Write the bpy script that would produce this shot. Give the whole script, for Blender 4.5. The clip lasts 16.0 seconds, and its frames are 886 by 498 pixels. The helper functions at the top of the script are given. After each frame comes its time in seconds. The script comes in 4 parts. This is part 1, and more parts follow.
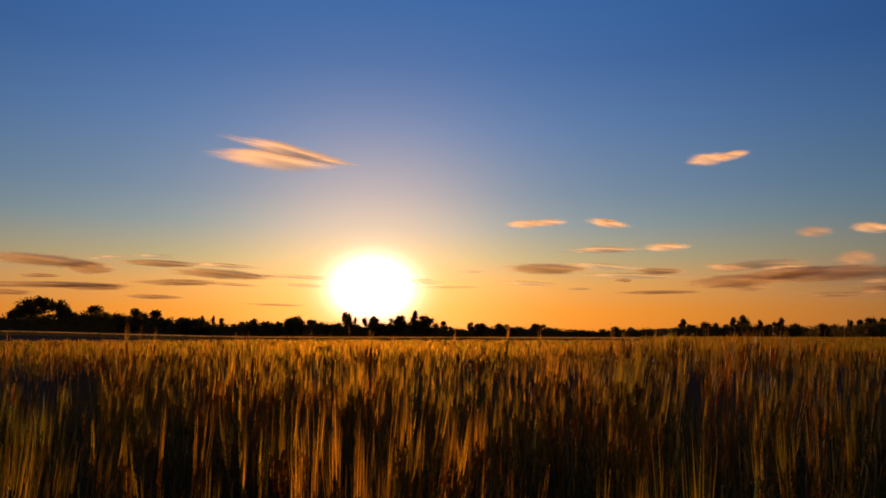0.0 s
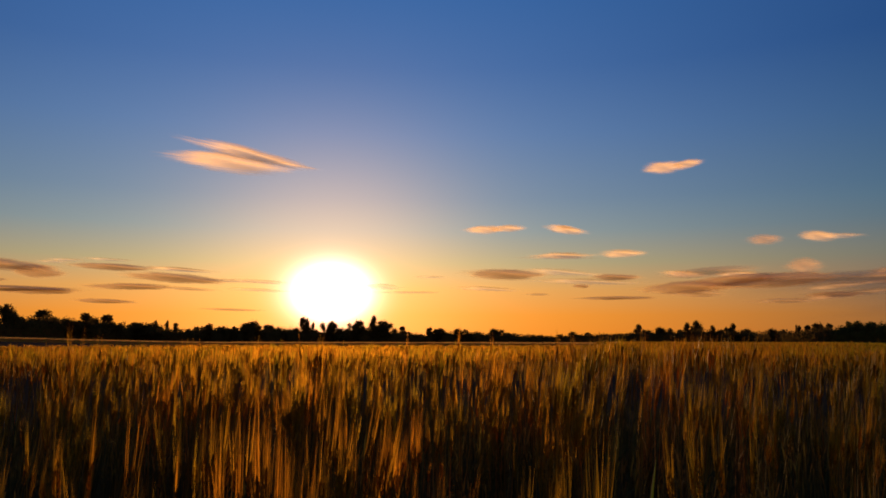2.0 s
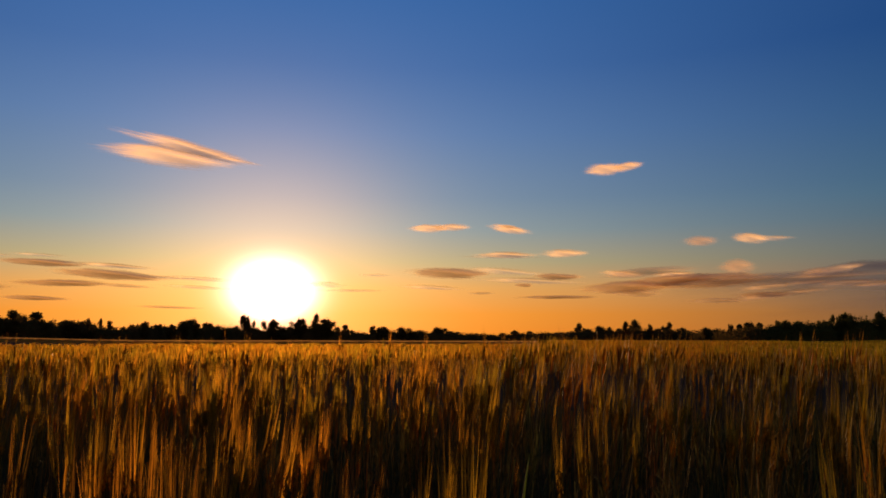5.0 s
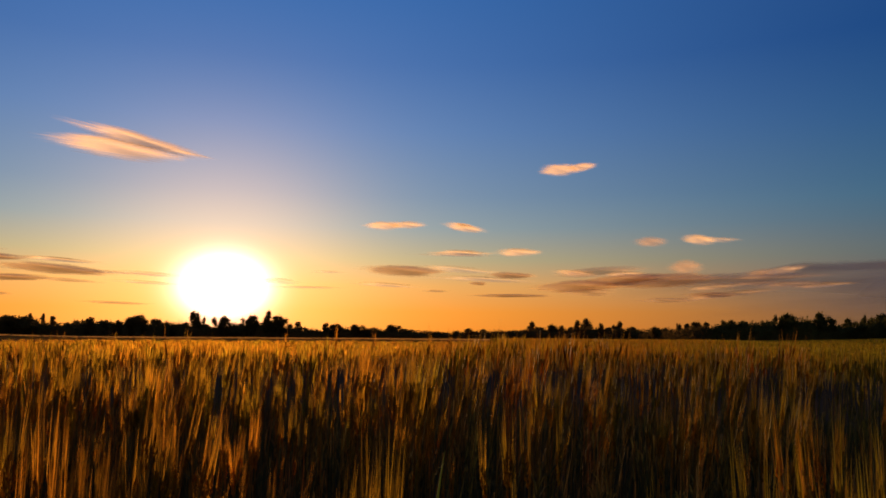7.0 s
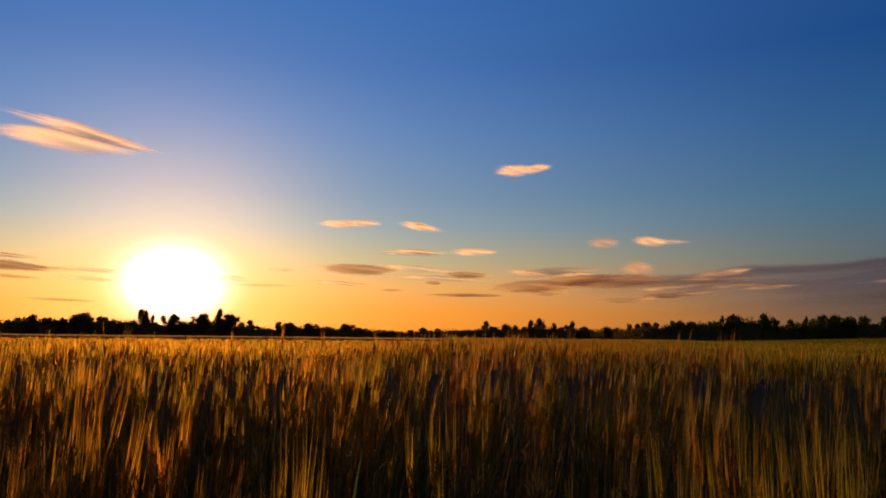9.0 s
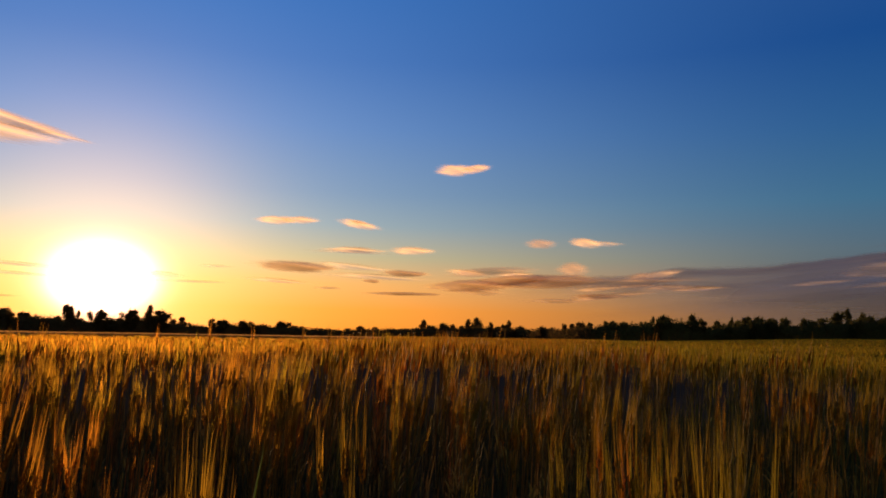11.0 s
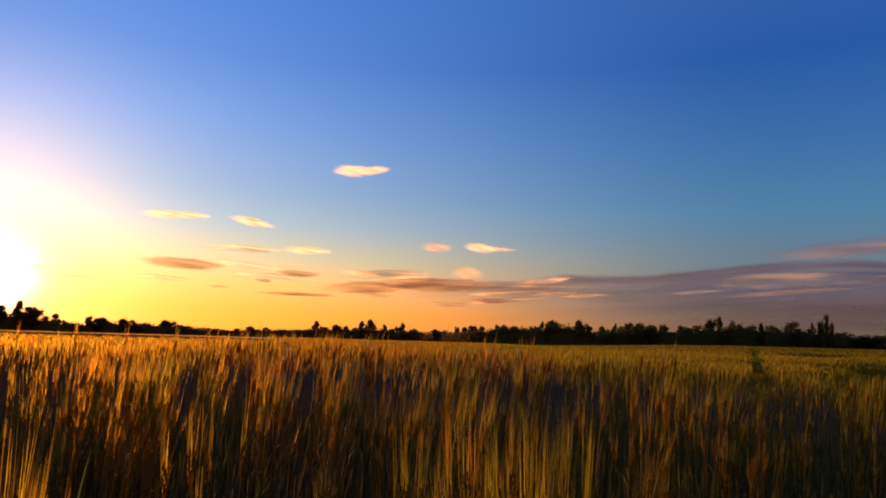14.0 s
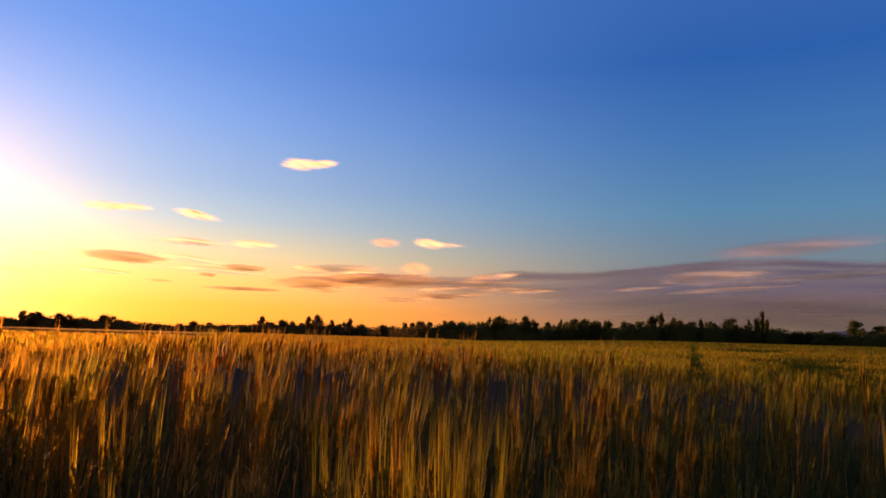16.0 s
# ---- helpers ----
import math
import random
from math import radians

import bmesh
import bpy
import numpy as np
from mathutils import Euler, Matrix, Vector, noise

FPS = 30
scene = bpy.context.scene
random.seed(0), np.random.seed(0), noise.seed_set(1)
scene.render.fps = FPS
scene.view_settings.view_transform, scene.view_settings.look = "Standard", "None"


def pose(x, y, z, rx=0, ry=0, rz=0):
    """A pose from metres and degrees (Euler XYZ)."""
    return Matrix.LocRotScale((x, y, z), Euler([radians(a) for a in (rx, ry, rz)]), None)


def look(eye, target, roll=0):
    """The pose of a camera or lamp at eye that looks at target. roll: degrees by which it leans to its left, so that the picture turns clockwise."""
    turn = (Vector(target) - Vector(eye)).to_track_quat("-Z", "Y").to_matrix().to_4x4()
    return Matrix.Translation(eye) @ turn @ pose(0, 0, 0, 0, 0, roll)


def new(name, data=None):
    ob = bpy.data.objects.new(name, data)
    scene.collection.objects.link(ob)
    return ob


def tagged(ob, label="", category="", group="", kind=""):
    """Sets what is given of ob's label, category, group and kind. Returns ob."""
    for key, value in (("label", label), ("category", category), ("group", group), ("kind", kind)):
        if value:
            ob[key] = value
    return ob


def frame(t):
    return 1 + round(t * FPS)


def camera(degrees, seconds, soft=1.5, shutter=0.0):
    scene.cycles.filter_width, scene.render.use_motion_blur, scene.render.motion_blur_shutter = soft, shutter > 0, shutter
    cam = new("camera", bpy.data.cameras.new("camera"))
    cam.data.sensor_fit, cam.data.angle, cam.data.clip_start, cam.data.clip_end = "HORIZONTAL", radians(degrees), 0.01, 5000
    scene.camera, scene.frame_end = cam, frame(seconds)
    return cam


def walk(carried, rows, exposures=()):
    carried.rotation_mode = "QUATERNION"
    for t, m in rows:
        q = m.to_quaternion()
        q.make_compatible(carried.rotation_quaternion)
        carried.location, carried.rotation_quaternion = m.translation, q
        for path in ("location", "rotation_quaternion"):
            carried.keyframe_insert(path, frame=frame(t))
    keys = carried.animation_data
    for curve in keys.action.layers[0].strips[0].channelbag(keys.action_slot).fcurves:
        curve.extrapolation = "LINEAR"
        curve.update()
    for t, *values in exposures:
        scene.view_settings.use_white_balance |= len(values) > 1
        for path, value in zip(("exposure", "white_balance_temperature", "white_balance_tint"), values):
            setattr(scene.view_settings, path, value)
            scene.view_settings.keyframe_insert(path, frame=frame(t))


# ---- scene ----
# ---------- camera: held before the chest, turned to the right while the holder steps aside ----------
EYE = 1.06
PATH = [  # seconds, x, y in metres, yaw, pitch, lean in degrees
    (0, 0.000, 0.000, -0.00, 6.78, 0.14),
    (0.5, 0.014, -0.018, -0.80, 6.89, 0.06),
    (1, 0.029, -0.033, -1.72, 7.04, 0.07),
    (1.5, 0.044, -0.044, -2.54, 7.11, 0.07),
    (2, 0.059, -0.053, -3.20, 7.19, 0.12),
    (2.5, 0.075, -0.060, -3.89, 7.24, 0.04),
    (3, 0.090, -0.065, -4.54, 7.19, 0.10),
    (3.5, 0.106, -0.068, -5.19, 7.17, 0.15),
    (4, 0.122, -0.071, -5.89, 7.16, 0.13),
    (6.5, 0.196, -0.077, -10.33, 6.93, 0.30),
    (7, 0.209, -0.079, -11.15, 6.92, 0.42),
    (7.5, 0.223, -0.082, -12.07, 6.91, 0.64),
    (8, 0.235, -0.086, -13.03, 6.85, 0.74),
    (8.5, 0.248, -0.090, -13.85, 6.83, 0.66),
    (9, 0.260, -0.095, -14.67, 6.89, 0.61),
    (11.5, 0.315, -0.135, -20.89, 6.90, 0.97),
    (12, 0.326, -0.145, -22.26, 6.99, 0.98),
    (12.5, 0.336, -0.155, -23.56, 7.07, 1.33),
    (13, 0.347, -0.164, -25.01, 7.19, 1.54),
    (13.5, 0.358, -0.173, -26.37, 7.20, 1.57),
    (14, 0.369, -0.180, -27.67, 7.22, 1.67),
    (14.5, 0.380, -0.186, -28.75, 7.14, 1.56),
    (15, 0.392, -0.190, -29.73, 7.01, 1.75),
    (15.5, 0.405, -0.191, -30.80, 6.97, 1.87),
    (16, 0.418, -0.189, -31.73, 6.99, 1.72),
]


def held(x, y, yaw, pitch, lean):
    a, p = radians(-yaw), radians(pitch)
    eye = Vector((x, y, EYE))
    ahead = Vector((math.sin(a) * math.cos(p), math.cos(a) * math.cos(p), math.sin(p)))
    return look(eye, eye + ahead, lean)


cam = camera(62.45, 16.0, soft=1.7)
walk(cam, [(t, held(*row)) for t, *row in PATH],
     exposures=[(0, 0.0, 6720, 11), (4, 0.0, 6700, 11), (6.5, 0.1, 6500, 11), (9, 0.24, 6400, 11), (11.5, 0.5, 6300, 12),
                (12.5, 0.67, 6360, 15), (13, 0.73, 6440, 16), (14, 0.98, 6670, 18), (15, 1.04, 6880, 22), (16, 1.17, 6950, 23)])

# ---------- sky and sun ----------
SUN_AZ, SUN_EL = -5.5, 3.7
SUN = Vector((math.sin(radians(SUN_AZ)) * math.cos(radians(SUN_EL)),
              math.cos(radians(SUN_AZ)) * math.cos(radians(SUN_EL)), math.sin(radians(SUN_EL))))


class Net:
    """Short hand for node trees."""

    def __init__(self, tree):
        self.t = tree
        tree.nodes.clear()

    def add(self, kind, ins=None, operation=None, use_clamp=None, interpolation_type=None, uv_map=None):
        n = self.t.nodes.new(kind)
        if operation is not None:
            n.operation = operation
        if use_clamp is not None:
            n.use_clamp = use_clamp
        if interpolation_type is not None:
            n.interpolation_type = interpolation_type
        if uv_map is not None:
            n.uv_map = uv_map
        for k, v in (ins or {}).items():
            self.put(n.inputs[k], v)
        return n

    def put(self, socket, v):
        if isinstance(v, bpy.types.NodeSocket):
            self.t.links.new(v, socket)
        else:
            socket.default_value = v

    def math(self, op, a, b=0.0, c=None, clamp=False):
        n = self.add("ShaderNodeMath", {0: a, 1: b}, operation=op, use_clamp=clamp)
        if c is not None:
            self.put(n.inputs[2], c)
        return n.outputs[0]

    def ramp(self, fac, stops, mode="LINEAR"):
        n = self.add("ShaderNodeValToRGB", {"Fac": fac})
        r = n.color_ramp
        r.interpolation = mode
        while len(r.elements) < len(stops):
            r.elements.new(0.5)
        for e, (p, c) in zip(r.elements, stops):
            e.position, e.color = p, (*c, 1) if len(c) == 3 else c
        return n.outputs["Color"]

    def mix(self, fac, a, b, mode="MIX"):
        n = self.add("ShaderNodeMix")
        n.data_type, n.blend_type, n.clamp_factor = "RGBA", mode, True
        self.put(n.inputs[0], fac)
        self.put(n.inputs[6], a if isinstance(a, bpy.types.NodeSocket) else (*a, 1))
        self.put(n.inputs[7], b if isinstance(b, bpy.types.NodeSocket) else (*b, 1))
        return n.outputs[2]

    def noise(self, vec, scale, detail=3.0, rough=0.5):
        return self.add("ShaderNodeTexNoise", {"Vector": vec, "Scale": scale, "Detail": detail, "Roughness": rough}).outputs["Fac"]


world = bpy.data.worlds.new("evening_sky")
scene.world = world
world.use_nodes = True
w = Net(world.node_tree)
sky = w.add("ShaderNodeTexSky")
sky.sky_type, sky.sun_disc = "NISHITA", False
sky.sun_elevation, sky.sun_rotation = radians(SUN_EL), radians(SUN_AZ)
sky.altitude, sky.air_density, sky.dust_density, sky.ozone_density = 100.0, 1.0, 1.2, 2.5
way = w.add("ShaderNodeTexCoord").outputs["Generated"]
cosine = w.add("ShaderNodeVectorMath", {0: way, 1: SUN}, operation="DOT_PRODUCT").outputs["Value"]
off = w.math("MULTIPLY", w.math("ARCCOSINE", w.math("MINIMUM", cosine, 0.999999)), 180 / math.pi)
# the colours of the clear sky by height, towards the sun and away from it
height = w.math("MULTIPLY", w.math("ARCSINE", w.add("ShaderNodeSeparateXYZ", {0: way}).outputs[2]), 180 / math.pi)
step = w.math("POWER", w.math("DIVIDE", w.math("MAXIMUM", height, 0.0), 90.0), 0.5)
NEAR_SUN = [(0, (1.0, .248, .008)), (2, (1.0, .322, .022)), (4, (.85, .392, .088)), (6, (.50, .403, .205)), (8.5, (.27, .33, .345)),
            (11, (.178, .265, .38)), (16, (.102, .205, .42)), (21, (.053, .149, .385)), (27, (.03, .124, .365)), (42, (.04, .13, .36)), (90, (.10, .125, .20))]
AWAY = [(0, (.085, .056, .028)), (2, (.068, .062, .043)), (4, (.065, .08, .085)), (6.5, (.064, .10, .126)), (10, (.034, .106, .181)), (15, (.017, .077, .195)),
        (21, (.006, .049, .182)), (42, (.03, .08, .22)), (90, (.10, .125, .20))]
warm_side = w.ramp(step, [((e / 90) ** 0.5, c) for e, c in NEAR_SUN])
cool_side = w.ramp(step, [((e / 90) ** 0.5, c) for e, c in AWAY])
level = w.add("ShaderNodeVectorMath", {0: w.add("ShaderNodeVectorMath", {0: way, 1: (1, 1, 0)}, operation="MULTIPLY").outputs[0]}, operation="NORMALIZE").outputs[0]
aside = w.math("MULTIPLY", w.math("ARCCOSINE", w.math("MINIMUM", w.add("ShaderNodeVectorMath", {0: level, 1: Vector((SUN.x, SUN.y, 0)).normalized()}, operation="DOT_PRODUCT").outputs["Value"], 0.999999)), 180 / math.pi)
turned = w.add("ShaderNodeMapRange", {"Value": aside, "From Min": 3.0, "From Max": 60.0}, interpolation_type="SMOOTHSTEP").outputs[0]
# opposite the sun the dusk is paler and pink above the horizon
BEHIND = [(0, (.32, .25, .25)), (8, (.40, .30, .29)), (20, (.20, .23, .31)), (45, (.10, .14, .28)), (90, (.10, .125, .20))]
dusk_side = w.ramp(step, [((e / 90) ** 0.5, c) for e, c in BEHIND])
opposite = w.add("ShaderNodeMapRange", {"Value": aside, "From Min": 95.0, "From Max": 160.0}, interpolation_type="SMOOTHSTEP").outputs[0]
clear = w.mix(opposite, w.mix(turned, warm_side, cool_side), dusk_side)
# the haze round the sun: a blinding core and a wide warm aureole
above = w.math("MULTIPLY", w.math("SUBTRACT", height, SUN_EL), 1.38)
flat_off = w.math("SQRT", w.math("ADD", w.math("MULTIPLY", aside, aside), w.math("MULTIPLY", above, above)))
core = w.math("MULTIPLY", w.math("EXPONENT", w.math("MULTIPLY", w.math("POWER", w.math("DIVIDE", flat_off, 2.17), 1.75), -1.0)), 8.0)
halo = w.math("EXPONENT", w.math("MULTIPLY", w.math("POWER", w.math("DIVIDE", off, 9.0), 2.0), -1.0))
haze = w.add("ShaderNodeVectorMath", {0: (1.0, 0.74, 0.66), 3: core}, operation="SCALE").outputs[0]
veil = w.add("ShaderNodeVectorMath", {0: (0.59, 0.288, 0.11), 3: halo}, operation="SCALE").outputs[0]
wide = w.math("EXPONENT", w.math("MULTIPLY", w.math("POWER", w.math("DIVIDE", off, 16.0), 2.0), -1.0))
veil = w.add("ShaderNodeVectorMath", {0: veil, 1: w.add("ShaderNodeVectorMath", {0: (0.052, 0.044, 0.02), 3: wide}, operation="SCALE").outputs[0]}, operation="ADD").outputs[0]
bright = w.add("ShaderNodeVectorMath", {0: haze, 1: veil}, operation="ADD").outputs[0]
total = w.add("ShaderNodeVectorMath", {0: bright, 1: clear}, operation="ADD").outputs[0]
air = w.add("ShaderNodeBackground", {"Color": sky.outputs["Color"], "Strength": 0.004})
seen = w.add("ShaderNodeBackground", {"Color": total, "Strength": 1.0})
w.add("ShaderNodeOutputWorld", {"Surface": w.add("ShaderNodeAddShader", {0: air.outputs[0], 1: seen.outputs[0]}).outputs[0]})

sun = new("sun", bpy.data.lights.new("sun", "SUN"))
sun.data.energy, sun.data.angle, sun.data.color = 4.5, radians(0.53), (1.0, 0.54, 0.22)
sun.matrix_world = look(SUN * 100, (0, 0, 0))


# ---------- materials ----------
def material(name):
    m = bpy.data.materials.new(name)
    m.use_nodes = True
    return m, Net(m.node_tree)


def plant_material(name, dark, light, thin, rough, scale=30.0, shine=0.06, sheen=0.0, by_plant=False):
    """Straw or leaf: two tones by plant and by grain, part of the light passes through."""
    m, n = material(name)
    geo = n.add("ShaderNodeNewGeometry")
    pick = geo.outputs["Random Per Island"]
    if by_plant:
        own = n.add("ShaderNodeAttribute")
        own.attribute_name = "plant"
        whole = n.math("FRACT", n.math("ADD", own.outputs["Fac"], n.add("ShaderNodeObjectInfo").outputs["Random"]))
        pick = n.math("ADD", n.math("MULTIPLY", pick, 0.5), n.math("MULTIPLY", n.math("POWER", whole, 1.3), 0.65))
    co = geo.outputs["Position"]
    patch, tuft = n.noise(co, 0.35, 3.0), n.noise(co, 3.5, 2.0)
    grain = n.noise(co, scale, 4.0, 0.6)
    tone = n.math("ADD", n.math("MULTIPLY", pick, 0.8), n.math("MULTIPLY", n.math("SUBTRACT", n.math("ADD", n.math("ADD", patch, grain), n.math("MULTIPLY", tuft, 1.6)), 1.6), 0.7), clamp=True)
    col = n.mix(tone, dark, light)
    # some plants riper and redder, some still green
    east = n.add("ShaderNodeMapRange", {"Value": n.add("ShaderNodeVectorMath", {0: co, 1: (1.0, -0.6, 0.0)}, operation="DOT_PRODUCT").outputs["Value"], "From Min": -0.8, "From Max": 3.0, "To Min": 0.18, "To Max": -0.42}).outputs[0]
    ripe = n.math("ADD", n.add("ShaderNodeMapRange", {"Value": n.noise(co, 1.7, 3.0), "From Min": 0.35, "From Max": 0.65}).outputs[0], east, clamp=True)
    col = n.mix(1.0, col, n.mix(ripe, (0.78, 1.06, 0.8), (1.2, 0.84, 0.8)), "MULTIPLY")
    body = n.add("ShaderNodeBsdfPrincipled", {"Base Color": col, "Roughness": rough, "Specular IOR Level": shine})
    through_it = n.add("ShaderNodeBsdfTranslucent", {"Color": col})
    bump = n.add("ShaderNodeBump", {"Height": grain, "Strength": 0.3, "Distance": 0.002})
    n.put(body.inputs["Normal"], bump.outputs[0])
    mixed = n.add("ShaderNodeMixShader", {0: thin, 1: body.outputs[0], 2: through_it.outputs[0]}).outputs[0]
    if sheen:
        ahead = n.add("ShaderNodeBsdfRefraction", {"Color": n.mix(1.0, col, (1.5, 1.5, 1.5), "MULTIPLY"), "Roughness": 0.8, "IOR": 1.45})
        mixed = n.add("ShaderNodeMixShader", {0: sheen, 1: mixed, 2: ahead.outputs[0]}).outputs[0]
    n.add("ShaderNodeOutputMaterial", {"Surface": mixed})
    return m


EAR = plant_material("ripe_ear", (0.08, 0.048, 0.006), (0.35, 0.208, 0.017), 0.74, 0.55, 120.0, 0.07, 0.11, True)
AWN = plant_material("awn", (0.056, 0.034, 0.005), (0.31, 0.185, 0.015), 0.66, 0.5, 120.0, 0.1, 0.11, True)
STEM = plant_material("straw_stem", (0.07, 0.046, 0.012), (0.25, 0.155, 0.025), 0.5, 0.6, 60.0, 0.05, 0.08, True)
# dark leaf tone; the low shoots use it as shade between the stalks
BLADE = plant_material("wheat_leaf_gap_shade", (0.028, 0.028, 0.013), (0.08, 0.068, 0.026), 0.45, 0.8, 60.0, 0.02)
FOLIAGE = plant_material("tree_foliage", (0.05, 0.04, 0.016), (0.10, 0.074, 0.026), 0.5, 0.9, 1.5, 0.0)
GREEN = plant_material("green_leaf", (0.05, 0.075, 0.012), (0.11, 0.15, 0.022), 0.5, 0.7, 60.0, 0.05)
# paler than the other wheat: the strip's sunlit top is put in its colour
LIT_RIM_CROP = plant_material("far_wheat_lit_rim", (0.26, 0.16, 0.045), (0.46, 0.29, 0.09), 0.6, 0.9, 20.0, 0.0)
FAR_CROP = plant_material("far_wheat", (0.12, 0.075, 0.008), (0.26, 0.168, 0.018), 0.45, 0.9, 20.0, 0.0)
PLANTS = [STEM, EAR, AWN, BLADE]


def rough_material(name, dark, light, scale, rough=0.9, bump=0.3, dist=0.05):
    m, n = material(name)
    co = n.add("ShaderNodeNewGeometry").outputs["Position"]
    a, b = n.noise(co, scale, 6.0, 0.6), n.noise(co, scale * 0.07, 3.0)
    fac = n.math("ADD", n.math("MULTIPLY", a, 0.7), n.math("MULTIPLY", b, 0.6))
    col = n.mix(n.math("SUBTRACT", fac, 0.15, clamp=True), dark, light)
    p = n.add("ShaderNodeBsdfPrincipled", {"Base Color": col, "Roughness": rough, "Specular IOR Level": 0.0})
    n.put(p.inputs["Normal"], n.add("ShaderNodeBump", {"Height": a, "Strength": bump, "Distance": dist}).outputs[0])
    n.add("ShaderNodeOutputMaterial", {"Surface": p.outputs[0]})
    return m


SOIL = rough_material("field_soil", (0.034, 0.024, 0.017), (0.062, 0.042, 0.028), 9.0)
BARK = rough_material("bark", (0.03, 0.022, 0.015), (0.09, 0.07, 0.05), 5.0)
# the haze of distance is mixed into the hill's blue-grey colour
HAZED_HILL = rough_material("wooded_hill", (0.10, 0.11, 0.13), (0.17, 0.17, 0.19), 0.02)


def cloud_material(name, tint, dense, pass_light, edge, fray, glow, rim=1.0):
    """Vapour with frayed edges; it thins out towards its rim and lets sunlight through."""
    m, n = material(name)
    tc = n.add("ShaderNodeTexCoord").outputs["Object"]
    seed = n.add("ShaderNodeObjectInfo").outputs["Random"]
    shift = n.add("ShaderNodeCombineXYZ", {0: n.math("MULTIPLY", seed, 37.0), 1: n.math("MULTIPLY", seed, 11.0), 2: n.math("MULTIPLY", seed, 53.0)}).outputs[0]
    flat = n.add("ShaderNodeVectorMath", {0: tc, 1: (1.0, 0.0, 1.0)}, operation="MULTIPLY").outputs[0]
    moved = n.add("ShaderNodeVectorMath", {0: flat, 1: shift}, operation="ADD").outputs[0]
    streak = n.noise(n.add("ShaderNodeVectorMath", {0: moved, 1: (1.3, 1.0, 1.5)}, operation="MULTIPLY").outputs[0], 1.0, 5.0, 0.6)
    fine = n.noise(n.add("ShaderNodeVectorMath", {0: moved, 1: (1.3, 1.0, 7.0)}, operation="MULTIPLY").outputs[0], 1.5, 4.0, 0.6)
    # the outline wanders, so that no two clouds share a shape
    drift = n.add("ShaderNodeTexNoise", {"Vector": n.add("ShaderNodeVectorMath", {0: moved, 1: (1.6, 1.0, 1.1)}, operation="MULTIPLY").outputs[0], "Scale": 1.0, "Detail": 4.0, "Roughness": 0.55}).outputs["Color"]
    drift = n.add("ShaderNodeVectorMath", {0: drift, 1: (0.5, 0.5, 0.5)}, operation="SUBTRACT").outputs[0]
    bent = n.add("ShaderNodeVectorMath", {0: n.add("ShaderNodeVectorMath", {0: drift, 1: (0.4, 0.0, 0.75)}, operation="MULTIPLY").outputs[0], 1: flat}, operation="ADD").outputs[0]
    rim2 = n.add("ShaderNodeVectorMath", {0: flat, 1: flat}, operation="DOT_PRODUCT").outputs["Value"]
    # a lens with drawn-out ends
    at = n.add("ShaderNodeSeparateXYZ", {0: bent})
    ends = n.math("SUBTRACT", 1.0, n.math("MULTIPLY", at.outputs[0], at.outputs[0]))
    body = n.math("SUBTRACT", n.math("MULTIPLY", ends, n.math("ABSOLUTE", ends)), n.math("MULTIPLY", at.outputs[2], at.outputs[2]))
    body = n.math("ADD", body, n.math("MULTIPLY", n.math("SUBTRACT", streak, 0.56), n.math("MULTIPLY", fray, 0.6)))
    body = n.math("ADD", body, n.math("MULTIPLY", n.math("SUBTRACT", fine, 0.5), n.math("MULTIPLY", fray, 0.8)))
    body = n.math("MULTIPLY", body, n.math("MULTIPLY", n.math("SUBTRACT", 1.0, rim2), 4.0, clamp=True))
    alpha = n.math("MULTIPLY", n.add("ShaderNodeMapRange", {"Value": body, "From Min": 0.0, "From Max": edge}, interpolation_type="SMOOTHSTEP").outputs[0], dense)
    front = n.add("ShaderNodeBsdfDiffuse", {"Color": (*tint, 1)})
    back = n.add("ShaderNodeBsdfTranslucent", {"Color": (*glow, 1)})
    thick = n.add("ShaderNodeMapRange", {"Value": body, "From Min": 0.08, "From Max": 0.5, "To Min": rim, "To Max": pass_light}).outputs[0]
    vapour = n.add("ShaderNodeMixShader", {0: thick, 1: front.outputs[0], 2: back.outputs[0]})
    clear = n.add("ShaderNodeBsdfTransparent")
    n.add("ShaderNodeOutputMaterial", {"Surface": n.add("ShaderNodeMixShader", {0: alpha, 1: clear.outputs[0], 2: vapour.outputs[0]}).outputs[0]})
    return m


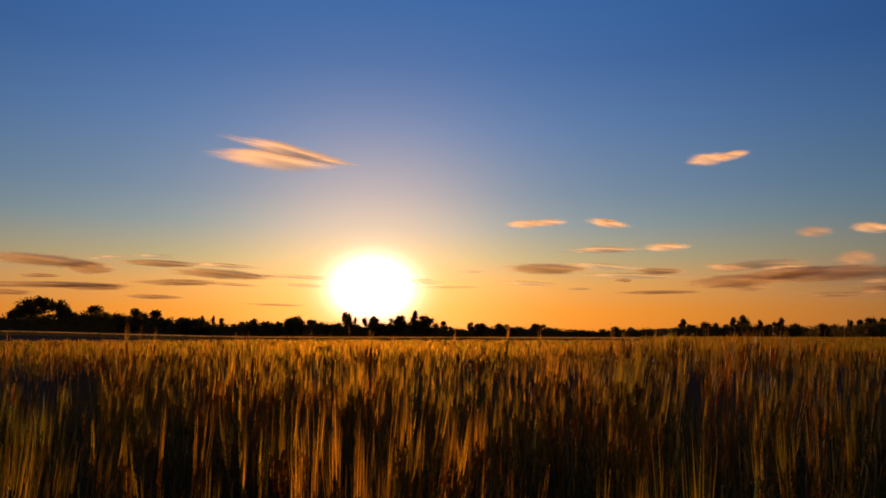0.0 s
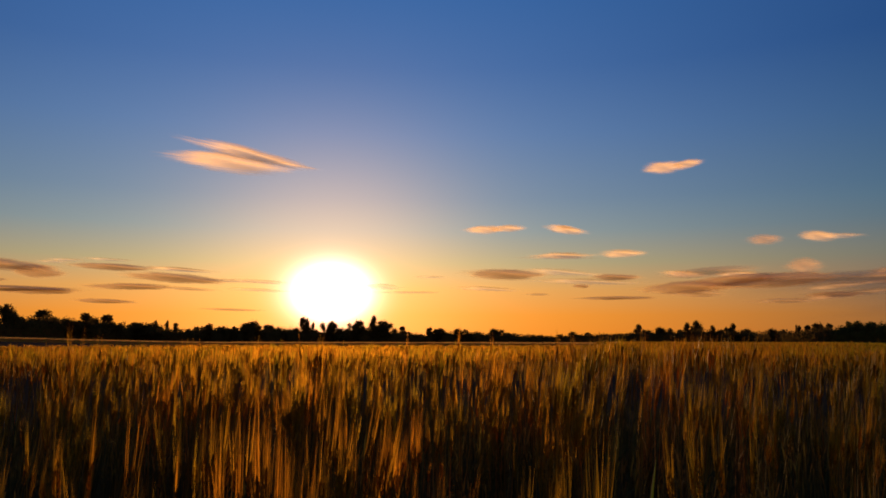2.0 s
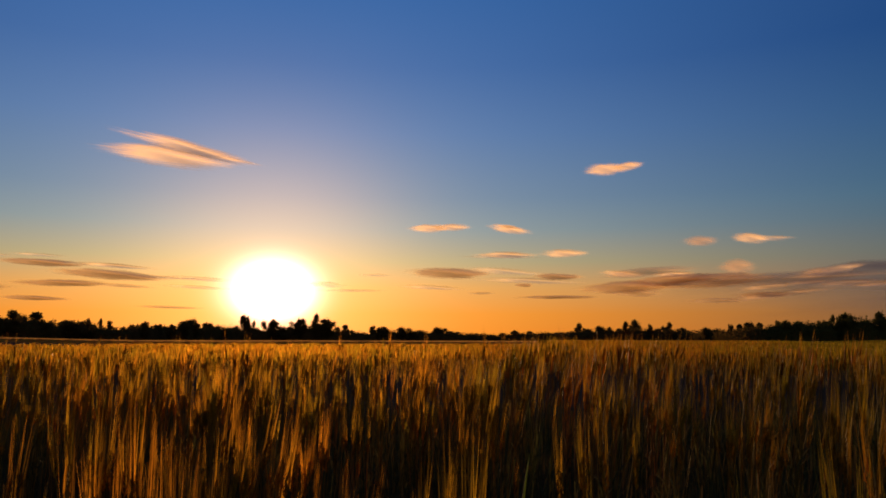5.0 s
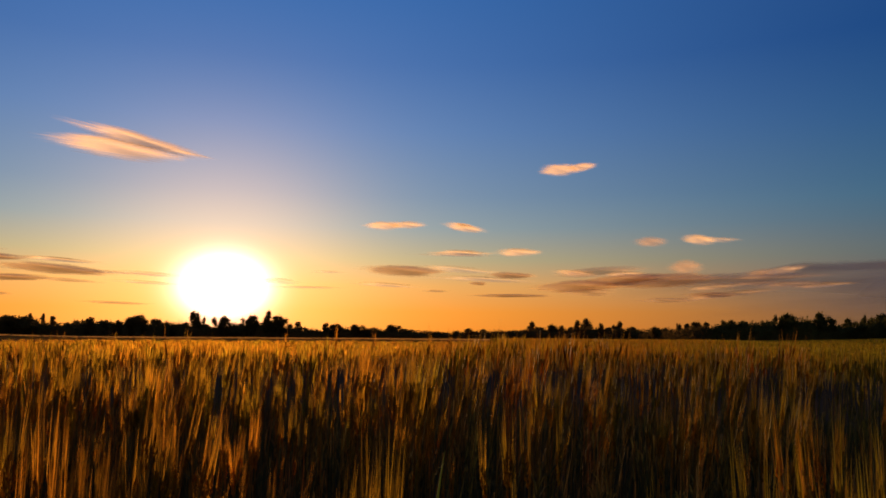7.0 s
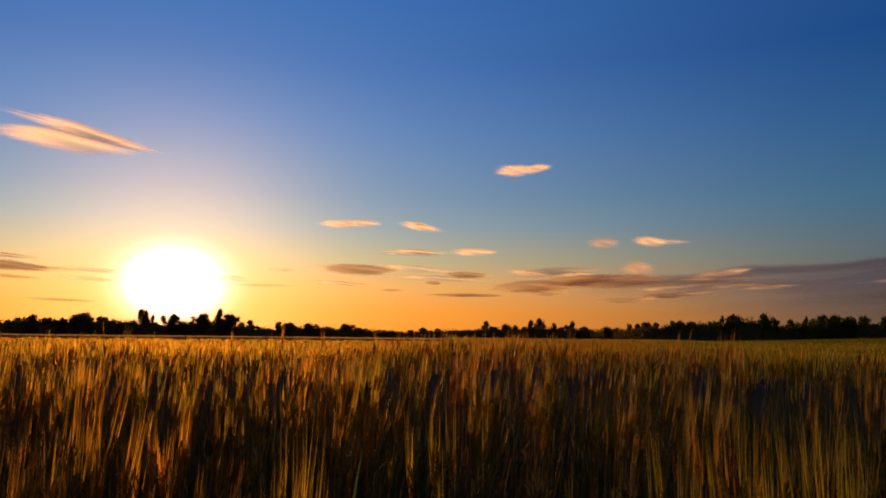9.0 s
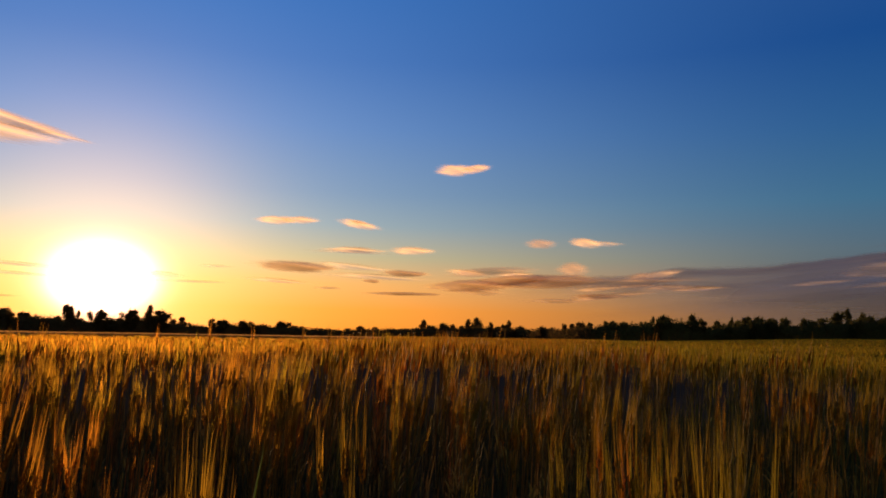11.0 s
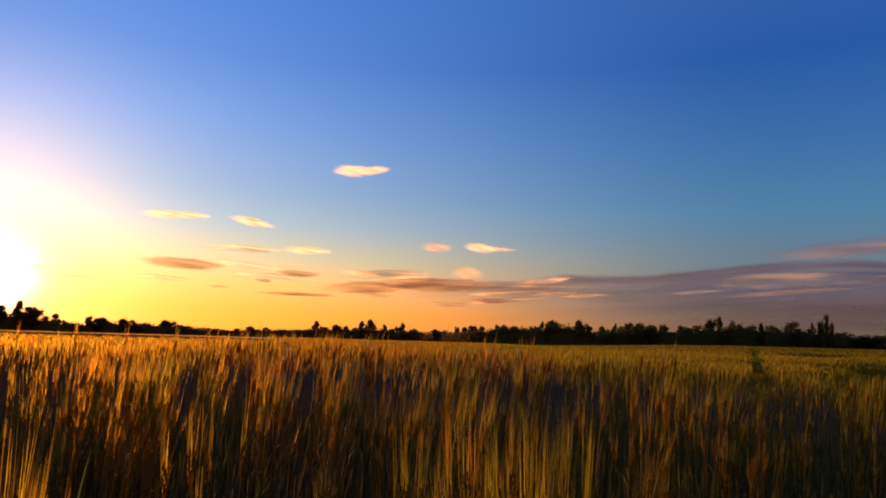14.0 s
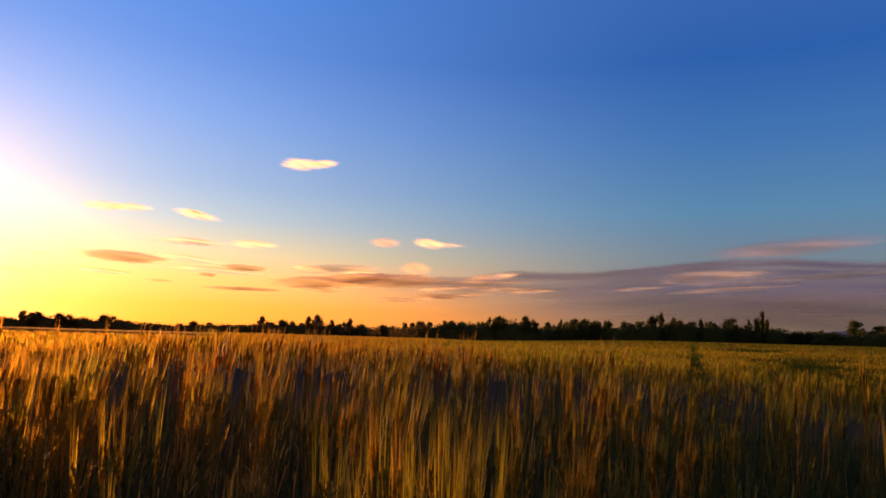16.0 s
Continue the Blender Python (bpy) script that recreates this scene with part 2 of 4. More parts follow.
VAPOUR = {
    "l": (cloud_material("lit_cloud", (0.75, 0.6, 0.42), 0.82, 0.95, 0.9, 1.15, (0.86, 0.73, 0.52)), "small sunlit peach-coloured cloud with soft edges"),
    "w": (cloud_material("wispy_cloud", (0.9, 0.82, 0.66), 0.5, 0.9, 1.0, 1.3, (0.9, 0.8, 0.62)), "thin pale wisp of high cloud"),
    "d": (cloud_material("shaded_cloud", (0.72, 0.49, 0.31), 0.84, 0.36, 0.65, 1.2, (0.80, 0.55, 0.25)), "grey-mauve streak of evening cloud, warm at its rim"),
    "e": (cloud_material("thin_shaded_cloud", (0.72, 0.57, 0.42), 0.6, 0.5, 0.9, 1.2, (0.78, 0.58, 0.34)), "thin brownish shred of evening cloud"),
    "o": (cloud_material("dim_cloud", (0.66, 0.54, 0.44), 0.65, 0.75, 1.1, 1.0, (0.76, 0.56, 0.36)), "dim orange shred of evening cloud"),
    "p": (cloud_material("peach_streak", (0.98, 0.84, 0.64), 0.82, 0.6, 1.0, 1.2, (0.92, 0.76, 0.54), 0.75), "pale peach streak of thin cloud before the bank"),
    "k": (cloud_material("rosy_cloud", (0.68, 0.5, 0.42), 0.65, 0.3, 1.2, 1.1, (0.76, 0.54, 0.44), 0.4), "thin rosy band of cloud above the bank"),
    "v": (cloud_material("veil_cloud", (0.5, 0.43, 0.44), 0.6, 0.16, 1.5, 0.4, (0.62, 0.52, 0.48), 0.22), "broad faint mauve veil of cloud"),
}


# ---------- building helpers ----------
def mesh_of(name, verts, tris, mats, which=None, smooth=False):
    """A triangle mesh from arrays."""
    me = bpy.data.meshes.new(name)
    verts, tris = np.asarray(verts, np.float32), np.asarray(tris, np.int32)
    me.vertices.add(len(verts))
    me.vertices.foreach_set("co", verts.ravel())
    me.loops.add(tris.size)
    me.loops.foreach_set("vertex_index", tris.ravel())
    me.polygons.add(len(tris))
    me.polygons.foreach_set("loop_start", np.arange(0, tris.size, 3, dtype=np.int32))
    for m in mats:
        me.materials.append(m)
    if which is not None:
        me.polygons.foreach_set("material_index", np.asarray(which, np.int32))
    me.polygons.foreach_set("use_smooth", np.full(len(tris), smooth))
    me.update(calc_edges=True)
    return me


def joined(pieces):
    """Several (verts, tris, material number) as one set of arrays."""
    vs, ts, ms, k = [], [], [], 0
    for v, t, m in pieces:
        vs.append(v), ts.append(np.asarray(t) + k), ms.append(np.full(len(t), m))
        k += len(v)
    return np.concatenate(vs), np.concatenate(ts), np.concatenate(ms)


def tube(path, radii, sides):
    """A tapered tube along a path, closed to a point at its end."""
    path = np.asarray(path, float)
    v, t = [], []
    for (x, y, z), r in zip(path, radii):
        for i in range(sides):
            a = 2 * math.pi * i / sides
            v.append((x + r * math.cos(a), y + r * math.sin(a), z))
    for k in range(len(path) - 1):
        for i in range(sides):
            a, b = k * sides + i, k * sides + (i + 1) % sides
            t += [(a, b, b + sides), (a, b + sides, a + sides)]
    return np.array(v), np.array(t)


def smooth(a, b, x):
    u = np.clip((np.asarray(x, float) - a) / (b - a), 0, 1)
    return u * u * (3 - 2 * u)


def ground_z(x, y):
    """The field lies nearly level; it sinks a little towards the north-east, dips there, and climbs a low rise far out on both sides."""
    x, y = np.asarray(x, float), np.asarray(y, float)
    s, r, a = x - 0.6 * y, np.hypot(x, y), np.degrees(np.arctan2(x, y))
    dip = 0.3 * smooth(55, 59, a) * (1 - smooth(74, 84, a)) * smooth(9, 14, r) * (1 - smooth(40, 65, r))
    rise = (0.0075 * smooth(12, 36, -a) * (1 - smooth(60, 90, -a)) + 0.0065 * smooth(33, 50, a) * (1 - smooth(74, 95, a))) * r * smooth(60, 150, r) * (1 - smooth(300, 600, r))
    return -0.22 * smooth(0.5, 9, s) + 0.03 * np.sin(x * 0.11 + 1) * np.sin(y * 0.09) * (1 - smooth(150, 500, r)) - dip + rise


# ---------- ground ----------
def ground():
    rings = np.geomspace(0.3, 4900, 90)
    n = 180
    a = np.linspace(0, 2 * math.pi, n, endpoint=False)
    x, y = np.outer(rings, np.sin(a)), np.outer(rings, np.cos(a))
    z = ground_z(x, y)
    v = np.stack([x, y, z], -1).reshape(-1, 3)
    i, j = np.meshgrid(np.arange(len(rings) - 1), np.arange(n), indexing="ij")
    p, q = i * n + j, i * n + (j + 1) % n
    t = np.concatenate([np.stack([p, q, q + n], -1).reshape(-1, 3), np.stack([p, q + n, p + n], -1).reshape(-1, 3)])
    # closed at the middle
    v = np.concatenate([v, [(0, 0, float(ground_z(0.0, 0.0)))]])
    k = np.arange(n)
    t = np.concatenate([t, np.stack([np.full(n, len(v) - 1), (k + 1) % n, k], -1)])
    t = t[:, ::-1]
    ob = new("ground", mesh_of("ground", v, t, [SOIL], smooth=True))
    tagged(ob, "dark brown field soil reaching to the horizon", "ground", kind="structure")


ground()

# ---------- distant hill ----------
def hill():
    az = np.radians(np.linspace(50, 78, 60))
    crest = 1.06 + 3600 * np.tan(np.radians(1.0 + 0.35 * smooth(53, 66, np.degrees(az)) + 0.1 * np.sin(az * 31) + 0.04 * np.sin(az * 97)))
    crest = crest * smooth(50, 55, np.degrees(az))
    v = []
    for k, (r, f) in enumerate(((3000, 0.0), (3250, 0.55), (3600, 1.0), (3950, 0.6), (4300, 0.0))):
        v.append(np.stack([r * np.sin(az), r * np.cos(az), crest * f - 1], -1))
    v = np.concatenate(v)
    n, t = len(az), []
    for k in range(4):
        for i in range(n - 1):
            a = k * n + i
            t += [(a, a + 1, a + n + 1), (a, a + n + 1, a + n)]
    tagged(new("hill", mesh_of("hill", v, t, [HAZED_HILL], smooth=True)), "low blue-grey wooded hill far behind the trees", "hill", kind="structure")


hill()

# ---------- clouds ----------
CLOUDS_A = [
    (-12.09, 14.09, 8.52, 0.89, -10, "l"), (-13.27, 13.34, 8.67, 1.33, -3, "l"), (-8.33, 13.40, 3.45, 0.27, -7, "w"),
    (20.37, 13.02, 2.87, 0.89, 0, "l"), (22.02, 13.17, 2.25, 0.58, 5, "l"), (6.53, 8.70, 3.04, 0.58, 1, "l"), (8.18, 8.78, 2.95, 0.49, 2, "l"),
    (12.84, 8.62, 3.16, 0.58, -9, "l"), (12.76, 8.80, 1.41, 0.27, -5, "l"), (12.54, 6.62, 4.38, 0.44, -1, "l"), (17.01, 6.68, 3.33, 0.58, -0, "l"),
    (12.26, 6.44, 6.67, 0.18, -1, "w"), (27.16, 7.33, 2.39, 0.66, -1, "o"), (30.60, 7.39, 2.37, 0.66, -5, "l"),
]
CLOUDS_B = [
    (32.13, 7.30, 2.49, 0.40, -2, "w"), (29.67, 5.36, 2.51, 0.97, 0, "o"), (8.03, 5.19, 6.03, 0.93, -1, "d"), (16.46, 4.89, 3.50, 0.53, -1, "d"),
    (13.96, 4.24, 1.47, 0.27, -2, "d"), (16.45, 3.30, 5.62, 0.27, -0, "d"), (23.27, 5.12, 6.76, 0.75, 3, "e"), (21.78, 4.02, 6.52, 0.97, 2, "d"),
    (25.20, 4.51, 5.89, 0.89, 3, "d"), (27.86, 4.39, 7.20, 1.06, 3, "d"), (22.40, 3.59, 4.44, 0.62, -2, "e"), (31.43, 4.35, 14.75, 0.89, 2, "e"),
    (31.33, 3.28, 3.36, 0.44, -0, "d"), (28.04, 2.91, 4.06, 0.35, 0, "e"), (21.45, 5.05, 3.27, 0.40, -4, "l"),
]
CLOUDS_C = [
    (25.29, 4.93, 3.45, 0.35, 0, "l"), (52.20, 5.02, 7.20, 1.05, 2, "p"), (38.75, 3.87, 3.58, 0.35, 2, "l"), (31.54, 3.86, 3.76, 0.35, 4, "p"),
    (36.16, 4.94, 2.86, 0.53, 8, "p"), (46.80, 4.18, 4.14, 0.31, 4, "p"), (-21.15, 5.24, 5.38, 0.53, -1, "d"), (-16.98, 4.60, 7.33, 0.75, -3, "d"),
    (-20.03, 3.88, 5.52, 0.49, 1, "d"), (-25.96, 4.73, 2.95, 0.89, -3, "d"), (-25.67, 3.40, 4.58, 0.49, 1, "d"), (-21.71, 2.79, 3.81, 0.35, -1, "d"),
    (-21.47, 5.75, 3.29, 0.22, -1, "w"), (-25.02, 5.44, 2.33, 0.18, 1, "w"), (-16.72, 5.23, 4.99, 0.27, -2, "l"),
]
CLOUDS_D = [
    (-16.09, 3.82, 3.86, 0.27, -2, "e"), (-28.98, 5.13, 7.35, 0.89, -2, "d"), (-28.46, 3.47, 9.40, 0.44, 1, "d"), (-28.95, 4.08, 2.72, 0.27, 1, "d"),
    (-24.23, 5.60, 2.60, 0.22, 1, "w"), (-30.86, 2.88, 3.27, 0.35, -0, "d"), (-11.14, 4.50, 5.32, 0.31, -2, "w"), (-11.23, 3.86, 4.70, 0.27, -2, "w"),
    (-1.47, 4.24, 3.07, 0.44, -3, "w"), (0.50, 3.80, 5.06, 0.18, -0, "w"), (2.24, 5.01, 2.44, 0.18, -1, "w"), (-13.93, 4.50, 6.74, 0.22, -1, "w"),
    (-12.88, 2.33, 4.79, 0.18, -1, "e"), (12.30, 5.35, 5.69, 0.53, -4, "w"), (14.23, 4.60, 7.78, 0.44, -2, "w"),
]
CLOUDS_E = [
    (6.79, 4.07, 5.31, 0.35, -3, "w"), (10.54, 3.63, 2.20, 0.18, -0, "e"),
]
CLOUDS_EAST = [
    (32.11, 3.28, 7.09, 0.44, 6, "o"), (36.52, 3.97, 3.99, 0.40, 2, "o"), (34.31, 4.09, 3.54, 0.27, 2, "o"), (38.28, 3.80, 3.10, 0.27, 3, "o"),
    (34.73, 4.72, 2.66, 0.62, 6, "o"), (49.89, 4.95, 3.99, 0.62, 5, "p"), (53.22, 4.21, 8.86, 0.44, 4, "p"), (58.78, 5.07, 9.75, 0.53, 4, "p"),
    (57.40, 7.15, 11.50, 1.20, 4, "k"), (60.20, 5.20, 6.50, 0.50, 3, "p"), (51.65, 3.04, 36.33, 3.99, 3, "v"), (60.79, 2.81, 28.36, 4.87, 2, "v"),
]


def lens_mesh(name, mat):
    """A bulging sheet of vapour of unit half-size, rippled."""
    n, m = 24, 10
    v, t = [], []
    for side in (-1,):
        base = len(v)
        v.append((0, side, 0))
        for k in range(1, m + 1):
            r = k / m
            for i in range(n):
                a = 2 * math.pi * i / n
                x, z = r * math.cos(a), r * math.sin(a)
                y = side * (1 - r * r) * (1 + 0.25 * math.sin(5 * x + 3 * z))
                v.append((x, y, z))
        for i in range(n):
            t.append((base, base + 1 + i, base + 1 + (i + 1) % n))
        for k in range(m - 1):
            for i in range(n):
                a, b = base + 1 + k * n + i, base + 1 + k * n + (i + 1) % n
                t += [(a, a + n, b + n), (a, b + n, b)]
    return mesh_of(name, v, t, [mat], smooth=True)


LENS = {k: lens_mesh("cloud", m) for k, (m, _) in VAPOUR.items()}
for az, el, wide, high, tilt, kind in CLOUDS_A + CLOUDS_B + CLOUDS_C + CLOUDS_D + CLOUDS_E + CLOUDS_EAST:
    far = 4300.0 - 25 * el + {"l": 0, "w": 150, "d": -200, "e": -220, "o": -250, "p": -300, "k": -50, "v": 320}[kind]
    ob = new("cloud", LENS[kind])
    a, e = radians(az), radians(el)
    place = Vector((math.sin(a) * math.cos(e), math.cos(a) * math.cos(e), math.sin(e))) * far
    half = far * radians(wide) / 2
    thick = {"l": 1.36, "d": 1.15, "e": 1.15, "w": 1.2}.get(kind, 1.36)
    ob.matrix_world = Matrix.Translation(place) @ pose(0, 0, 0, el, 0, -az) @ pose(0, 0, 0, 0, -tilt, 0) @ Matrix.Diagonal((half * 1.48, half * 0.25, far * radians(high) / 2 * thick, 1))
    tagged(ob, VAPOUR[kind][1], "cloud", "evening clouds")



def bank_top(az):
    return 4.5 + 0.5 * smooth(24, 31, az) + 0.55 * smooth(33, 38, az) + 1.0 * smooth(41, 55, az) - 0.4 * smooth(56, 64, az)


def bank_material():
    """Smooth stratus: a clear upper edge, thinner and streaked below."""
    m, n = material("stratus")
    co = n.add("ShaderNodeUVMap", uv_map="lie").outputs[0]
    axes = n.add("ShaderNodeSeparateXYZ", {0: co})
    along, deep = axes.outputs[0], axes.outputs[1]
    wave = n.noise(n.add("ShaderNodeVectorMath", {0: co, 1: (0.5, 1.6, 1)}, operation="MULTIPLY").outputs[0], 1.0, 4.0, 0.5)
    band = n.noise(n.add("ShaderNodeVectorMath", {0: co, 1: (0.07, 1.6, 1)}, operation="MULTIPLY").outputs[0], 1.0, 3.0, 0.5)
    soft_deep = n.math("ADD", deep, n.math("MULTIPLY", n.math("SUBTRACT", wave, 0.5), 0.3))
    edge = n.add("ShaderNodeMapRange", {"Value": soft_deep, "From Min": 0.0, "From Max": 0.36}, interpolation_type="SMOOTHSTEP").outputs[0]
    fade = n.add("ShaderNodeMapRange", {"Value": deep, "From Min": 0.5, "From Max": 3.0, "To Min": 0.92, "To Max": 0.5}).outputs[0]
    gaps = n.add("ShaderNodeMapRange", {"Value": band, "From Min": 0.38, "From Max": 0.55, "To Min": 0.74, "To Max": 1.0}, interpolation_type="SMOOTHSTEP").outputs[0]
    start = n.add("ShaderNodeMapRange", {"Value": along, "From Min": 20.0, "From Max": 40.0}, interpolation_type="SMOOTHSTEP").outputs[0]
    floor_end = n.add("ShaderNodeMapRange", {"Value": n.math("SUBTRACT", n.add("ShaderNodeMapRange", {"Value": along, "From Min": 20.0, "From Max": 60.0, "To Min": 1.2, "To Max": 6.5}).outputs[0], deep), "From Min": 0.0, "From Max": 2.0}).outputs[0]
    alpha = n.math("MULTIPLY", n.math("MULTIPLY", edge, fade), n.math("MULTIPLY", gaps, n.math("MULTIPLY", start, floor_end)))
    front = n.add("ShaderNodeBsdfDiffuse", {"Color": n.mix(n.add("ShaderNodeMapRange", {"Value": band, "From Min": 0.36, "From Max": 0.6}).outputs[0], (0.80, 0.70, 0.56), n.mix(n.add("ShaderNodeMapRange", {"Value": along, "From Min": 38.0, "From Max": 60.0}).outputs[0], (0.46, 0.47, 0.44), (0.34, 0.40, 0.50)))})
    back = n.add("ShaderNodeBsdfTranslucent", {"Color": (0.45, 0.36, 0.28, 1)})
    vapour = n.add("ShaderNodeMixShader", {0: 0.07, 1: front.outputs[0], 2: back.outputs[0]})
    n.add("ShaderNodeOutputMaterial", {"Surface": n.add("ShaderNodeMixShader", {0: alpha, 1: n.add("ShaderNodeBsdfTransparent").outputs[0], 2: vapour.outputs[0]}).outputs[0]})
    return m


def cloud_bank():
    az, d = np.linspace(18, 80, 160), np.linspace(-0.5, 6.6, 30)
    A, D = np.meshgrid(az, d, indexing="ij")
    el = np.radians(np.maximum(bank_top(A) - D, -0.2))
    far = 4400 + 5 * np.sin(A * 0.9) * np.sin(D * 1.7)
    v = np.stack([far * np.cos(el) * np.sin(np.radians(A)), far * np.cos(el) * np.cos(np.radians(A)), far * np.sin(el)], -1).reshape(-1, 3)
    i, j = np.meshgrid(np.arange(len(az) - 1), np.arange(len(d) - 1), indexing="ij")
    p = i * len(d) + j
    q = p + len(d)
    t = np.concatenate([np.stack([p, q, q + 1], -1).reshape(-1, 3), np.stack([p, q + 1, p + 1], -1).reshape(-1, 3)])
    me = mesh_of("cloud_bank", v, t, [bank_material()], smooth=True)
    lie = me.uv_layers.new(name="lie")
    lie.data.foreach_set("uv", np.stack([A, D], -1).reshape(-1, 2)[t.ravel()].astype(np.float32).ravel())
    tagged(new("cloud_bank", me), "long smooth mauve-grey bank of evening cloud over the trees", "cloud")


cloud_bank()

# ---------- trees along the field's far edge ----------
TREES_A = [
    (-30.85, 1.17, 1.33, "b"), (-29.55, 2.60, 1.90, "r"), (-30.20, 1.75, 1.10, "r"), (-27.42, 2.48, 1.10, "r"),
    (-28.45, 1.45, 0.80, "b"), (-26.39, 1.58, 1.24, "b"), (-25.41, 2.04, 1.60, "i"), (-24.59, 1.65, 0.97, "r"),
    (-23.40, 1.51, 1.06, "b"), (-22.75, 1.88, 1.06, "i"), (-22.06, 1.65, 0.89, "r"), (-21.38, 1.78, 1.24, "i"),
    (-20.69, 1.13, 0.71, "b"), (-19.72, 1.14, 1.24, "b"), (-18.86, 1.28, 2.04, "b"), (-18.15, 1.41, 0.44, "p"),
    (-17.35, 1.42, 0.35, "p"), (-16.78, 1.25, 0.35, "p"), (-16.12, 0.80, 0.71, "b"), (-15.39, 1.01, 0.71, "r"),
    (-14.73, 1.02, 0.62, "i"), (-14.41, 1.23, 0.58, "i"),
]
TREES_B = [
    (-13.74, 1.02, 0.89, "i"), (-12.74, 1.03, 1.15, "b"), (-11.82, 1.34, 1.15, "r"), (-11.23, 1.60, 1.15, "r"),
    (-10.62, 0.96, 0.80, "b"), (-9.98, 1.18, 0.97, "i"), (-9.12, 1.05, 0.97, "b"), (-8.18, 1.01, 0.97, "b"),
    (-7.31, 1.82, 0.71, "r"), (-6.85, 1.18, 1.15, "b"), (-6.05, 0.72, 0.89, "b"), (-5.46, 1.58, 0.80, "r"),
    (-4.72, 1.08, 1.06, "b"), (-4.05, 1.00, 0.89, "b"), (-3.40, 1.60, 1.00, "r"), (-2.84, 1.05, 0.80, "b"), (-2.25, 1.95, 0.50, "p"),
    (-1.90, 1.20, 0.97, "b"), (-1.43, 1.60, 1.15, "r"), (-0.66, 1.00, 0.89, "b"), (0.05, 1.12, 0.71, "i"), (0.76, 0.65, 0.62, "b"),
    (1.38, 0.56, 0.71, "b"), (2.22, 1.05, 0.44, "p"),
]
TREES_C = [
    (2.75, 1.00, 0.89, "r"), (3.54, 0.79, 0.66, "b"), (4.41, 1.05, 0.89, "r"), (5.24, 0.75, 0.62, "b"),
    (6.07, 0.70, 1.06, "b"), (7.21, 1.05, 0.97, "r"), (7.81, 0.62, 0.71, "b"), (8.50, 0.66, 1.24, "b"),
    (9.61, 0.53, 0.89, "b"), (10.64, 0.49, 0.97, "b"), (11.57, 0.41, 0.71, "b"), (12.50, 0.53, 1.06, "b"),
    (13.30, 0.75, 0.71, "r"), (14.42, 0.66, 0.84, "r"), (15.40, 0.58, 1.15, "b"), (16.54, 0.62, 1.68, "b"),
    (18.05, 1.28, 0.49, "p"), (18.48, 0.87, 0.71, "i"), (19.67, 1.15, 0.89, "r"), (20.32, 0.82, 0.80, "b"),
    (21.09, 0.86, 0.71, "i"), (21.61, 1.39, 0.58, "p"),
]
TREES_D = [
    (22.38, 1.54, 0.80, "r"), (23.33, 1.17, 0.44, "p"), (23.84, 0.85, 0.71, "i"), (24.29, 1.05, 0.40, "p"),
    (24.70, 1.32, 0.49, "p"), (25.08, 0.80, 0.89, "b"), (25.66, 1.00, 0.71, "r"), (26.43, 0.72, 1.15, "b"),
    (27.36, 0.99, 0.89, "r"), (27.90, 0.79, 0.62, "r"),
]
TREES_E = [
    (28.66, 0.76, 0.71, "b"), (29.09, 1.12, 0.49, "i"), (29.62, 1.14, 0.58, "i"), (30.32, 1.29, 0.97, "r"),
    (30.94, 1.27, 0.58, "i"), (31.56, 0.98, 0.97, "b"), (32.17, 1.35, 0.71, "i"), (32.78, 1.45, 0.80, "r"),
    (33.49, 1.34, 1.06, "r"), (34.29, 1.23, 0.80, "b"), (35.12, 1.39, 0.75, "i"), (35.55, 1.75, 0.40, "p"),
    (36.00, 1.55, 0.49, "i"), (36.69, 1.87, 0.97, "r"), (37.57, 1.54, 0.80, "r"), (38.53, 1.92, 0.93, "r"),
    (39.18, 1.50, 0.62, "i"), (39.62, 1.08, 0.80, "b"), (40.22, 1.49, 0.75, "r"), (40.83, 1.33, 0.66, "b"),
    (41.08, 1.72, 0.31, "p"), (41.51, 1.65, 0.66, "r"),
]
TREES_F = [
    (42.02, 1.83, 0.75, "r"), (42.62, 1.59, 0.71, "i"), (43.13, 1.82, 0.66, "r"), (43.81, 1.71, 0.89, "r"),
    (44.44, 1.72, 0.75, "i"), (44.78, 1.56, 0.53, "p"), (45.24, 1.23, 0.71, "b"), (45.78, 1.67, 0.66, "i"),
    (46.32, 1.55, 0.66, "i"), (46.94, 1.69, 0.62, "p"), (47.51, 1.58, 0.71, "b"), (47.88, 2.22, 0.66, "i"),
    (48.53, 2.40, 0.53, "p"), (49.01, 1.74, 0.62, "b"), (49.42, 2.08, 0.58, "p"), (49.98, 1.84, 0.89, "r"),
    (50.65, 1.78, 0.89, "r"), (51.32, 1.96, 0.44, "p"), (51.95, 1.80, 0.71, "i"), (52.52, 1.57, 0.80, "b"),
    (53.30, 2.07, 0.80, "p"), (53.67, 1.63, 0.71, "r"),
]
TREES_G = [
    (54.51, 1.69, 0.44, "i"), (55.05, 2.15, 0.49, "i"), (55.48, 2.62, 0.31, "p"), (55.72, 2.05, 0.40, "i"), (55.88, 1.40, 0.80, "b"),
    (56.39, 1.45, 0.71, "b"), (57.97, 1.21, 1.77, "b"), (59.13, 1.27, 1.33, "b"), (60.06, 1.18, 1.33, "b"),
    (61.24, 2.04, 1.15, "i"), (62.07, 1.30, 1.33, "b"), (62.81, 1.73, 1.33, "r"),
]


def tree_distance(az):
    return 280 + 150 * smooth(-16, -6, az) - 130 * smooth(22, 31, az)


